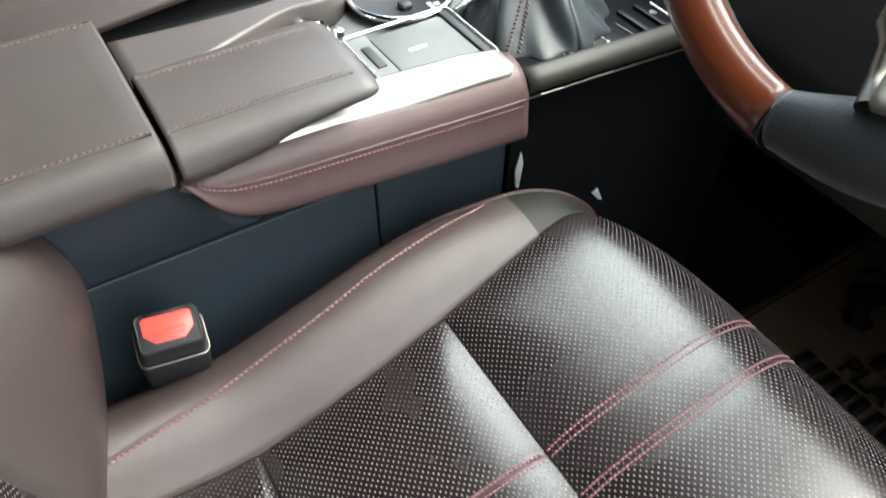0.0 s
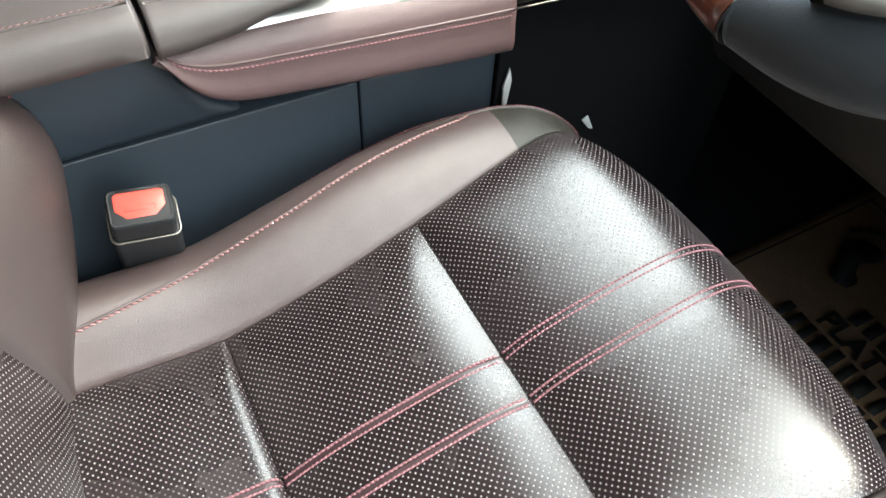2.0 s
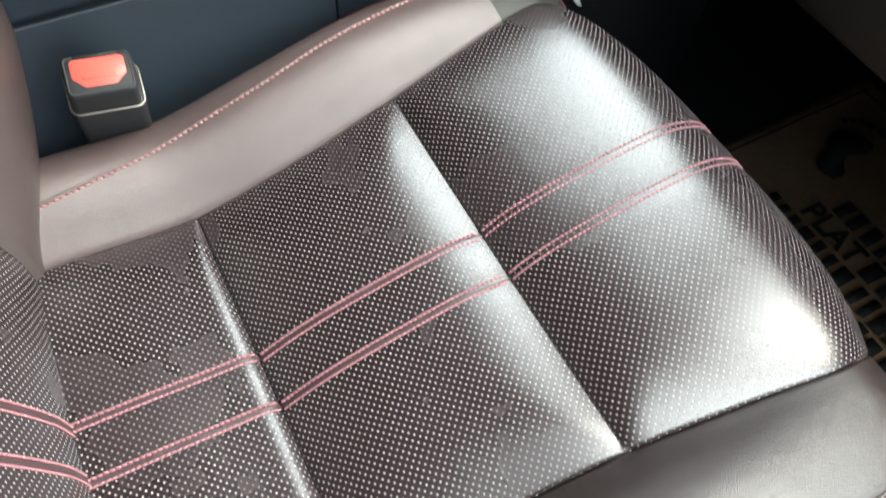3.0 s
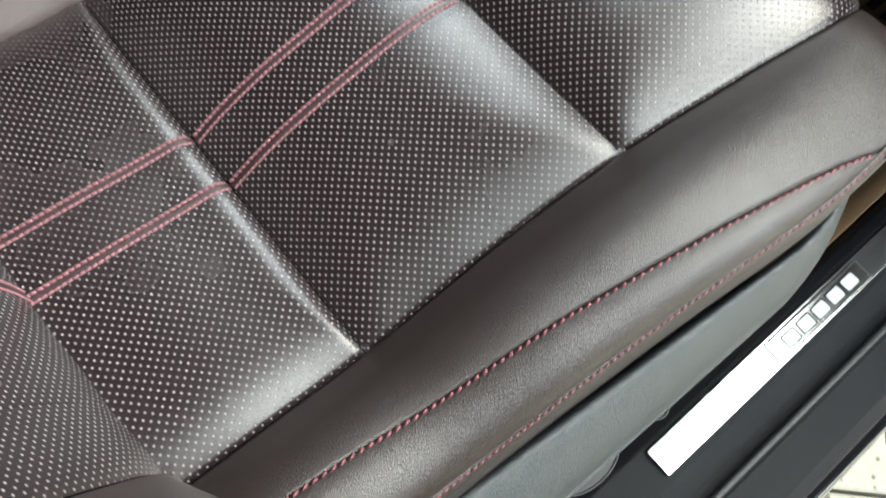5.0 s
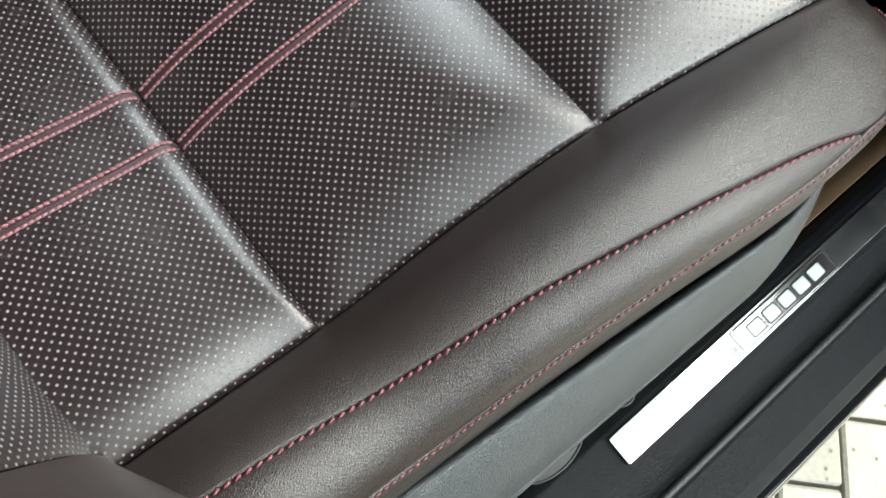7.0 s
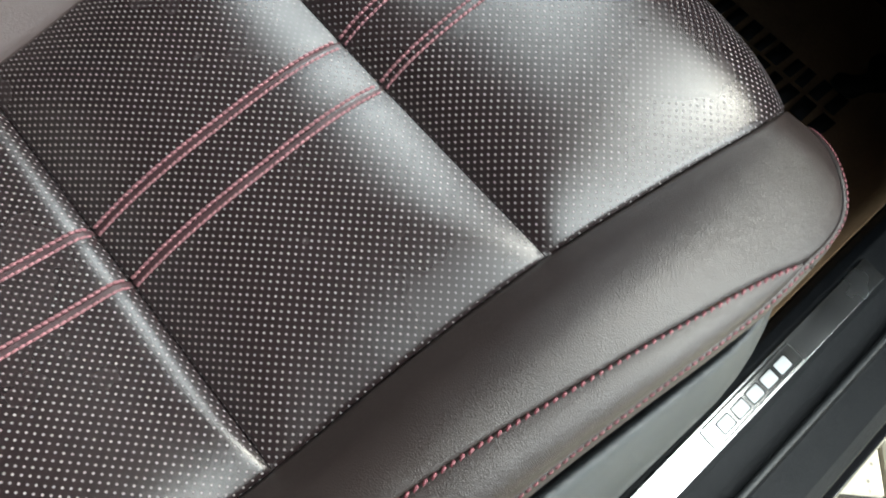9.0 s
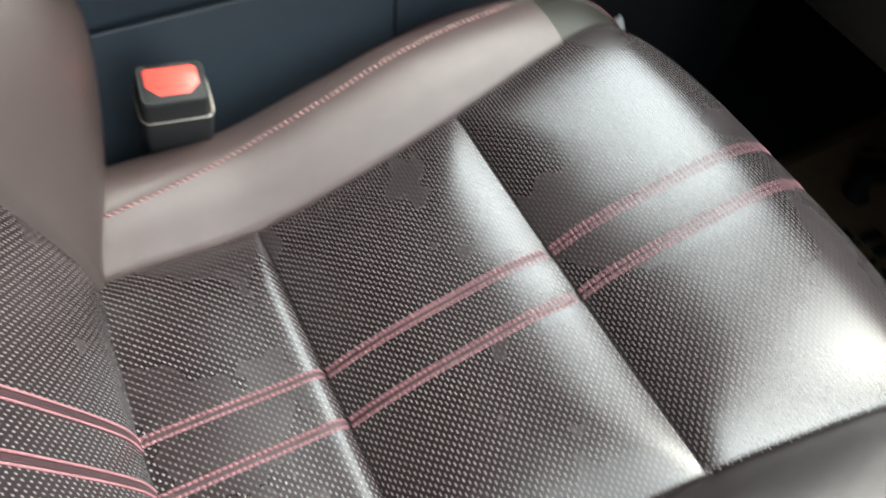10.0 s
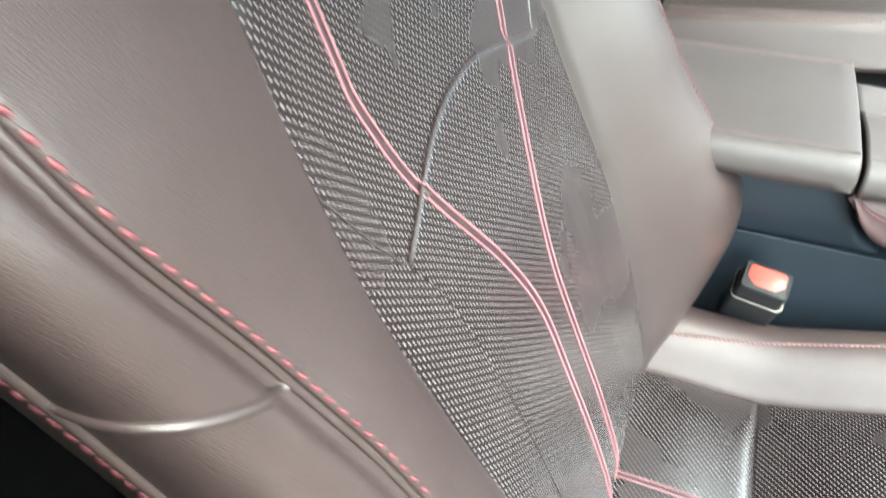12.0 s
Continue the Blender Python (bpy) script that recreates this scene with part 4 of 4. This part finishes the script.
    put("cup_tab", eye_scaled(block(-0.424, -0.412, 0.438, 0.450, 0.812, 0.818, 0.002)), BLACK, th)
    for x, y in ((-0.4273, 0.3419), (-0.4138, 0.3534)):
        put("rotary_knob", eye_scaled(tube([(x, y, 0.805), (x, y, 0.821), (x, y, 0.824)], lambda s: 0.0078 if s < 0.8 else 0.0066, 20)), CHROME, th, "chrome rotary knob")
    put("toggle", eye_scaled(slab(rounded(-0.4115, -0.4015, 0.3635, 0.3715, 0.002), "z", 0.805, 0.820, 0.002)), SATIN, th)
    # shift panel with its printed gear path, not legible
    put("shift_panel", eye_scaled(slab(rounded(-0.400, -0.274, 0.486, 0.75, 0.008), "z", 0.775, 0.790, 0.002)), PIANO, th, "gloss black shift panel")
    for x, y, w in ((-0.298, 0.557, 0.0030), (-0.297, 0.565, 0.0022), (-0.297, 0.5725, 0.0030), (-0.302, 0.586, 0.0032), (-0.2917, 0.5996, 0.0028), (-0.2875, 0.5516, 0.0020), (-0.2865, 0.5579, 0.0026), (-0.2865, 0.5641, 0.0018)):
        put("gear_mark", eye_scaled(slab(rounded(x - w, x + w, y - 0.0016, y + 0.0016, 0.0008), "z", 0.7898, 0.7905, 0.0)), PRINT, th, "white printed mark", False)
    for line in (((-0.302, 0.5495), (-0.2865, 0.5474)), ((-0.297, 0.5725), (-0.302, 0.5766), (-0.302, 0.586), (-0.3063, 0.5996), (-0.2917, 0.5996))):
        put("gear_line", eye_scaled(tube([(x, y, 0.7903) for x, y in line], 0.0005, 4)), PRINT, th)
    put("panel_ridge", eye_scaled(tube([(-0.3136, 0.6267, 0.7905), (-0.276, 0.6298, 0.7905)], 0.0009, 6)), TRAY, th, "thin grey ridge on the shift panel")
    for y in (0.640, 0.662):
        put("mode_button", eye_scaled(slab(rounded(-0.330, -0.284, y, y + 0.016, 0.003), "z", 0.789, 0.7935, 0.001)), PIANO, th, "gloss black button")
    put("button_mark", eye_scaled(tube([(-0.3073, 0.6695, 0.7934), (-0.3073, 0.6695, 0.7940)], 0.0042, 14)), TRAY, th, "round grey mark")
    put("panel_line", eye_scaled(tube([(-0.3261, 0.6841, 0.7908), (-0.2917, 0.683, 0.7908)], 0.0013, 6)), PRINT, th, "pale line")
    # leather boot: wide folded skirt drawn up to a narrow neck
    def boot(u, a):
        k = (1 - u) ** 1.3
        fold = 1 + 0.20 * math.sin(5 * a + 4 * u) * (4 * u * (1 - u)) ** 0.8 + 0.06 * math.sin(11 * a + 9 * u) * (1 - u)
        rx, ry = (0.016 + 0.047 * k) * fold, (0.016 + 0.060 * k) * fold
        return (-0.356 - 0.022 * u + rx * math.cos(a), 0.562 + 0.008 * u + ry * math.sin(a), 0.789 + 0.104 * u - 0.010 * math.sin(5 * a) * u * (1 - u))
    gaiter = put("shift_boot", eye_scaled(sheet(boot, lin(0, 1, 30), lin(0, 6.2832, 96), 0.002, True)), WHEELHIDE, th, "creased black leather shift boot")
    for da in (-0.07, 0.07):
        seam = [np.array(boot(u, -0.9 + da)) + np.array((0.0006, -0.0008, 0.0006)) for u in lin(0.05, 0.95, 30)]
        sub("stitching", eye_scaled(stitches(seam, [(0.55, -0.65, 0.5)] * 30, 0.0042, 0.0050, 0.0007, 1.0 if da > 0 else -1.0)), DARKTHREAD, gaiter, "muted stitching")
    put("shift_lever", eye_scaled(tube([(-0.376, 0.557, 0.885), (-0.378, 0.560, 0.93), (-0.380, 0.562, 0.98)], lambda s: 0.014 + 0.008 * s, 18)), BLACK, th, "black shift lever")
    put("core", block(-0.435, -0.325, -0.45, 0.85, 0.27, 0.70, 0.0), BLACK, th, "", False)
    put("far_side", slab([(-0.458, -0.45), (-0.430, -0.45), (-0.430, 0.30), (-0.500, 0.44), (-0.500, 0.85), (-0.520, 0.85), (-0.520, 0.45), (-0.458, 0.31)], "z", 0.27, 0.815, 0.004), NAVY, th)
    # leather surround on the far side: broad beside the lid, a narrow roll beside the cup holder
    def surround(u, y):
        inner = float(spline([(0.176, -0.362), (0.22, -0.376), (0.28, -0.405), (0.33, -0.428), (0.375, -0.433), (0.44, -0.487), (0.80, -0.490)], y)[0])
        outer = float(spline([(0.176, -0.444), (0.30, -0.446), (0.36, -0.462), (0.45, -0.516), (0.80, -0.520)], y)[0])
        z = float(np.interp(y, [0.17, 0.30, 0.45, 0.8], [0.850, 0.842, 0.832, 0.82]))
        x = inner + (outer - inner) * (0.5 - 0.5 * math.cos(math.pi * u))
        fall = max(0, abs(2 * u - 1) - 0.62) / 0.38
        return (x, y, z - 0.030 * fall**3)
    put("surround_pad", eye_scaled(sheet(surround, lin(0, 1, 22), lin(0.176, 0.80, 60), 0.005, True)), ARM, th, "brown leather surround on the passenger side")
    put("boot_trim", eye_scaled(tube([(-0.380, 0.478, 0.816), (-0.386, 0.495, 0.818), (-0.392, 0.520, 0.818), (-0.400, 0.545, 0.816)], 0.0042, 8)), SATIN, th, "satin metal trim")
    return th


center_console = console()


def cushion_lid(name, x0, x1, y0, y1, z0, top, label, crown=0.004, side_round=0.030, nose=0.0, under=None, round_end=0.016):
    """A padded lid: flat crowned top, soft rounded sides and ends, with two stitched lines along it."""
    half, mid = (x1 - x0) / 2, (x0 + x1) / 2
    def f(u, y):
        s = (y - y0) / (y1 - y0)
        endr = min(1.0, max(0.0, (y1 - y)) / round_end)
        e = math.sqrt(max(0, 1 - (1 - endr) ** 2))
        drop = nose * max(0, s - 0.45) ** 2
        base = z0 if under is None else float(np.interp(y, *under))
        zt = top - drop
        k = abs(u)
        if k < 0.72:
            x = mid + u / 0.72 * (half - side_round)
            z = zt - crown * (k / 0.72) ** 2
        else:
            a = (k - 0.72) / 0.28 * math.pi / 2
            x = mid + math.copysign(half - side_round + side_round * math.sin(a) ** 0.8, u)
            z = base + (zt - crown - base) * math.cos(a) ** 0.75
        z = base + (z - base) * (0.15 + 0.85 * e)
        edge = 1 - 0.20 * (1 - e) * (0.058 / half)
        return (mid + (x - mid) * edge, y, z)
    us = [math.copysign(abs(u) ** 1.0, u) for u in lin(-1, 1, 61)]
    body = put(name, sheet(f, us, lin(y0, y1 - round_end, 40) + [y1 - round_end * (1 - math.sin(math.pi / 2 * k)) for k in lin(0.06, 1, 14)], 0.006), ARM, center_console, label)
    for y in (y0 + 0.0005, y1 - 0.0005):
        end = bmesh.new()
        end.faces.new([end.verts.new(f(u, y)) for u in us])
        sub("end_cover", end, ARM, body)
    for u in (-0.725, 0.725):
        pts = [np.array(f(u, y)) for y in lin(y0 + 0.006, y1 - 1.1 * round_end, 80)]
        sub("stitching", stitches(pts, [(0.3 if u > 0 else -0.3, 0, 1)] * 80, 0.0045, 0.0046, 0.0006, 0.3), DARKTHREAD, body, "muted stitching")
        pts = [np.array(f(u + math.copysign(0.018, u), y)) for y in lin(y0 + 0.002, y1 - 1.0 * round_end, 60)]
        sub("seam_fold", tube(pts, 0.0009, 6), ARM, body)
    return body


cushion_lid("console_armrest", -0.432, -0.239, -0.42, 0.172, 0.8515, 0.887, "brown leather console box lid with stitched edges, closed", 0.003, 0.021, round_end=0.005)
cushion_lid("console_lid", -0.350, -0.2390, 0.1745, 0.3275, 0.848, 0.8820, "small brown leather sliding armrest lid on the console, closed", 0.003, 0.024, 0.008,
            ([0.17, 0.197, 0.2305, 0.2565, 0.293, 0.328], [0.8485, 0.8485, 0.8523, 0.860, 0.8648, 0.8657]))


# ---------------------------------------------------------------- seat belt buckle
def belt_buckle():
    th = thing("seat_belt_buckle", Vector((-0.233, 0.125, 0.60)), "black seat belt buckle with a red release button beside the seat", "belt buckle")
    m = Matrix.Translation((-0.2225, 0.1275, 0.7415)) @ Euler((radians(-6), radians(20), radians(-9))).to_matrix().to_4x4()
    def placed(bm):
        bmesh.ops.transform(bm, matrix=m, verts=bm.verts)
        return bm
    head = put("housing", placed(slab(rounded(-0.0160, 0.0160, -0.0235, 0.0235, 0.005), "z", -0.030, 0.0, 0.0025, 3)), BUCKLE, th)
    put("collar", placed(slab(rounded(-0.0175, 0.0175, -0.026, 0.026, 0.006), "z", -0.105, -0.026, 0.003, 3)), BUCKLE, th, "lower housing")
    put("collar_edge", placed(tube([(x, y, -0.0265) for x, y in rounded(-0.0172, 0.0172, -0.0257, 0.0257, 0.006)], 0.0010, 6, True)), BRONZE, th, "thin grey metal edge")
    button = put("button", placed(slab([(-0.0105, -0.0185), (0.002, -0.0185), (0.0095, -0.0105), (0.0095, 0.0105), (0.002, 0.0185), (-0.0105, 0.0185), (-0.0125, 0.0155), (-0.0125, -0.0155)], "z", -0.006, 0.0006, 0.0012)), RED, th, "glossy red release button")
    sub("button_groove", placed(block(0.000, 0.0040, -0.0115, 0.0115, 0.0000, 0.0018, 0.0008)), RED, button)
    for z in (-0.0125, -0.0190):
        put("ridge", placed(tube([(x, y, z) for x, y in rounded(-0.0154, 0.0154, -0.0239, 0.0239, 0.005)], 0.0005, 6, True)), RUBBER, th)
    put("rim", placed(tube([(x, y, -0.0004) for x, y in rounded(-0.0143, 0.0143, -0.0218, 0.0218, 0.004)], 0.0010, 6, True)), RUBBER, th, "raised rim round the button")
    put("slot", placed(block(-0.0145, -0.0132, -0.015, 0.015, -0.004, 0.0006, 0.0)), BLACK, th)
    return th


belt_buckle()


def seat_bracket():
    th = seat
    f = lambda r, v: np.array(bolster(r, v, -1))
    edge = [f(r, 0.058 - 0.030 * ((0.80 - r) / 0.6) ** 1.4) + np.array((0, 0, 0.0012)) for r in lin(0.20, 0.80, 30)]
    put("cover_edge", tube(edge, 0.0030, 8), LIT_HIDE, th, "rolled leather edge at the rear of the bolster")
    # Black sheet painting in the dark gap behind the rolled edge.
    put("hinge_gap_shade", sheet(lambda u, v: f(u, v) + np.array((0, 0, 0.0015)), lin(0.30, 0.60, 10), lin(0.010, 0.034, 6), 0.003, True), BLACK, th, "black sheet standing in for the dark gap at the seat hinge")
    put("hinge_bolt", tube([(-0.186, 0.040, 0.680), (-0.184, 0.044, 0.692), (-0.1838, 0.0444, 0.694)], lambda s: 0.0065 if s < 0.9 else 0.004, 14), CHROME, th, "small bright hinge bolt")
    return th


seat_bracket()


# ---------------------------------------------------------------- steering wheel
def steering_wheel():
    c, r, tilt = Vector((0, 0.51, 1.10)), 0.171, radians(25)
    th = thing("steering_wheel", c, "steering wheel with varnished wood and black leather rim and satin spokes", "steering wheel")
    ax, ay = Vector((1, 0, 0)), Vector((0, math.sin(tilt), math.cos(tilt)))
    az = ax.cross(ay)
    def at(deg, rad=r, off=0.0):
        a = radians(deg)
        return c + ax * rad * math.cos(a) + ay * rad * math.sin(a) + az * off
    def arc(a, b, rad, thick, squash=1.0):
        return tube([at(d, rad) for d in lin(a, b, max(6, int(abs(b - a) / 2.5)))], thick, 20, squash=squash, up=az)
    put("wood_rim", arc(150, 266, 0.1688, 0.0150), WOOD, th, "varnished reddish wood rim")
    put("leather_rim", arc(311, 325, r, 0.0176), WHEELHIDE, th, "black leather rim")
    put("wood_rim", arc(326, 390, r, 0.0172), WOOD, th, "varnished reddish wood rim")
    put("leather_rim", arc(391, 509, r, 0.0178), WHEELHIDE, th, "black leather rim")
    put("rim_back", tube([at(d, r, -0.007) for d in lin(151, 266, 46)], 0.0158, 14, up=az), BLACK, th, "black rear shell of the rim")
    for d in (266.8, 325.5, 390.5, 149.5):
        put("rim_ring", arc(d - 0.3, d + 0.3, 0.1690 if d == 266.8 else r, 0.0161 if d == 266.8 else 0.0174), BLACK, th, "thin black joint ring")
    for d in (20, 160):
        pts = [at(d, 0.045, -0.030), at(d, 0.09, -0.024), at(d, 0.125, -0.010), at(d, 0.152, -0.002)]
        put("spoke", tube(pts, lambda s: 0.030 + 0.008 * s, 20, squash=0.26, up=az), SATIN, th, "satin metal spoke")
    put("leather_collar", tube([at(266.9 + 47.6 * s, 0.1690 - 0.009 * math.sin(math.pi * s) ** 0.8) for s in lin(0, 1, 40)], lambda s: 0.0158 + 0.0092 * math.sin(math.pi * s) ** 1.1, 24, up=az), WHEELHIDE, th, "black leather swelling where the spoke meets the rim")
    put("spoke_edge", tube([at(272, 0.100, -0.004), at(273.5, 0.1074), at(277.5, 0.1148, 0.002), at(280.0, 0.128, 0.008), at(282.0, 0.1430, 0.017)], lambda s: 0.0040 + 0.0025 * s, 12), BRONZE, th, "bronze edge of the spoke")
    def face(u, v):
        return at(279.5 + 3.5 * v + 24 * u, 0.104 + 0.040 * v, -0.004 + 0.024 * v ** 1.5 + 0.003 * math.sin(math.pi * u))
    put("spoke", sheet(face, lin(0, 1, 14), lin(0, 1, 10), 0.006), SPOKE, th, "satin metal spoke")
    put("hub", tube([at(0, 0, -0.06), at(0, 0, -0.03), at(0, 0, -0.012), at(0, 0, -0.008)], lambda s: 0.072 if s < 0.7 else 0.055, 28, up=ay), WHEELHIDE, th, "black padded hub")
    put("column", tube([at(0, 0, -0.06), at(0, 0, -0.30)], 0.05, 20, up=ay), BLACK, th)
    return th


steering_wheel()


# ---------------------------------------------------------------- footwell
def paper_mat():
    th = thing("paper_floor_mat", Vector((0.07, 0.9, 0.266)), "brown kraft paper floor mat with dark printed feet and worn writing", "floor mat")
    def f(u, y):
        return (u, y, 0.272 + 0.006 * math.sin(9 * u + 4 * y) * math.sin(11 * y) + 0.115 * (max(0, u - 0.235) / 0.07) ** 2.2)
    put("sheet", sheet(f, lin(-0.195, 0.308, 40), lin(0.45, 1.235, 50), 0.0008, False), KRAFT, th)
    put("fold_line", slab([(-0.185, 1.190), (0.30, 1.190), (0.30, 1.1935), (-0.185, 1.1935)], "z", 0.280, 0.2812), INK, th)
    put("border", slab([(-0.176, 0.60), (-0.1735, 0.60), (-0.1735, 1.20), (-0.176, 1.20)], "z", 0.280, 0.2812), INK, th, "dark printed line")
    sole = [(0.032, -0.054), (0.012, -0.060), (-0.004, -0.052), (-0.012, -0.026), (-0.028, -0.004), (-0.036, 0.014), (-0.030, 0.034), (-0.012, 0.050), (0.008, 0.053), (0.019, 0.040), (0.018, 0.022), (0.009, 0.002), (0.018, -0.018), (0.033, -0.032)]
    keys = [(k, *p) for k, p in enumerate(sole + sole[:1])]
    outline = [tuple(spline(keys, s)) for s in lin(0, len(sole), 57)[:-1]]
    for x, flip in ((-0.095, 1), (0.195, -1)):
        put("printed_sole", slab([(x + flip * p, 1.067 + q) for p, q in outline][::flip], "z", 0.2795, 0.2808), INK, th, "dark printed foot sole")
        for p, q, r in ((-0.046, 0.045, 0.006), (-0.040, 0.057, 0.006), (-0.032, 0.070, 0.007), (-0.019, 0.078, 0.008), (0.002, 0.086, 0.011)):
            put("printed_toe", slab([(x + flip * p + r * math.cos(b), 1.067 + q + r * math.sin(b)) for b in lin(0, 6.2832, 13)[:-1]], "z", 0.2795, 0.2808), INK, th)
    for words, x, y, size in (("PLAT", -0.044, 0.927, 0.054),):
        curve = bpy.data.curves.new("printed_word", "FONT")
        curve.body, curve.size, curve.extrude, curve.offset = words, size, 0.0004, 0.0012
        holder = bpy.data.objects.new("printed_word", curve)
        scene.collection.objects.link(holder)
        bpy.context.view_layer.update()
        me = bpy.data.meshes.new_from_object(holder.evaluated_get(bpy.context.evaluated_depsgraph_get()))
        bpy.data.objects.remove(holder)
        me.transform(Matrix.Translation((x, y, 0.2804)) @ Matrix.Diagonal((0.86, 1, 1, 1)))
        me.materials.clear()
        me.materials.append(INK)
        keep(new("printed_word", me), th)
    # worn writing, as plain bars
    rnd = random.Random(11)
    for x, y in ((-0.022, 0.971), (0.072, 0.927), (-0.085, 0.882), (-0.055, 0.838)):
        while x < 0.20:
            wide, tall, lean = 0.012 + 0.010 * rnd.random(), 0.034 + 0.004 * rnd.random(), 0.004 * (rnd.random() - 0.5)
            put("print_bar", slab([(x, y), (x + wide, y), (x + wide + lean, y + tall), (x + lean, y + tall)], "z", 0.2798, 0.2809), INK, th, "dark print bar")
            x += wide + 0.007 + 0.006 * rnd.random()
    return th


paper_mat()


def seat_rail_bits():
    th = thing("seat_rail", Vector((-0.30, 0.55, 0.27)), "dark seat rail, plus pale slivers placed to fit the camera's view", "seat rail")
    put("rail", block(-0.262, -0.225, -0.1, 0.58, 0.27, 0.33, 0.006), BLACK, th)
    # Pale slivers placed along camera rays onto the console's side, apart from the rail.
    put("sliver", slab([(0.489, 0.684), (0.495, 0.706), (0.499, 0.690), (0.496, 0.657), (0.491, 0.660)], "x", -0.2835, -0.2805, 0.0008), PALE, th, "pale sliver of an unknown part")
    put("sliver", slab([(0.609, 0.592), (0.617, 0.596), (0.629, 0.572), (0.622, 0.575)], "x", -0.2850, -0.2825, 0.0008), PALE, th, "pale sliver of an unknown part")
    return th


seat_rail_bits()


# ---------------------------------------------------------------- passenger seat
def build_passenger_seat():
    th = thing("passenger_seat", Vector((-0.99, 0.15, 0.265)), "brown leather passenger seat beyond the centre console", "car seat", "", "front seats")
    def hump(k):
        return math.exp(-(((k - 0.80) / 0.17) ** 2)) - 0.9 * max(0, k - 0.88) / 0.12 * 0.55
    def top(u, y):
        z = 0.690 + 0.10 * y - 2.2 * max(0, y - 0.42) ** 2
        return (-0.99 + 0.25 * u, y, z + 0.055 * hump(abs(u)))
    put("cushion", sheet(top, lin(-0.58, 0.58, 30), lin(-0.05, 0.56, 40), 0.006), SHADED_HIDE, th, "plain brown leather cushion")
    for s in (-1, 1):
        side = put("bolster", sheet(lambda u, y: top(s * u, y), lin(0.585, 1.0, 26), lin(-0.05, 0.56, 40), 0.006, s < 0), BACKHIDE, th, "smooth brown leather bolster")
        pts = [np.array(top(s * 0.86, y)) for y in lin(-0.04, 0.52, 70)]
        sub("stitching", stitches(pts, [(s * 0.5, 0, 1)] * 70, 0.006, 0.005, 0.0009), DARKTHREAD, side, "muted stitching")
    put("base", block(-1.21, -0.77, -0.04, 0.50, 0.265, 0.66, 0.02), BLACK, th, "dark seat base")
    def rest(u, q):
        p = BACK_FOOT + BACK_UP * q + BACK_OUT * 0.075 * hump(abs(u))
        return (-0.99 + 0.25 * u, p[1] - 0.16, p[2])
    put("backrest", sheet(rest, lin(-1, 1, 60), lin(-0.02, 0.70, 50), 0.006, True), BACKHIDE, th, "brown leather backrest")
    return th


build_passenger_seat()
tagged(seat, group="front seats")


# ---------------------------------------------------------------- paving outside
def paving():
    """Small concrete blocks in running bond, laid aslant to the car."""
    along, across = Vector((0.695, -0.719, 0)), Vector((0.719, 0.695, 0))
    bm = block(-0.0965, 0.0965, -0.0455, 0.0455, -0.05, 0.0, 0.004, 1)
    me = mesh_from(bm, "paver", PAVER, False)
    rnd = random.Random(4)
    far = bmesh.new()
    for i in range(-45, 46):
        for j in range(-24, 25):
            at = along * (0.085 + 0.2 * j + 0.1 * (i % 2)) + across * (0.867 + 0.098 * i)
            if (at - Vector((0.72, 0.62, 0))).length < 0.85:
                ob = new("paver", me)
                ob.location = at + Vector(((rnd.random() - 0.5) * 0.003, (rnd.random() - 0.5) * 0.003, rnd.random() * 0.003))
                ob.rotation_euler = (0, 0, math.atan2(along.y, along.x) + (rnd.random() - 0.5) * 0.02)
                ob.parent = ground
            else:
                # the rest of the yard, too far from view to tell apart
                far.faces.new([far.verts.new(at + along * a + across * b) for a, b in ((-0.0965, -0.0455), (0.0965, -0.0455), (0.0965, 0.0455), (-0.0965, 0.0455))])
    ob = part("paving_rest", far, PAVER, ground, "", False)
    tagged(ob, kind="stuff")


paving()
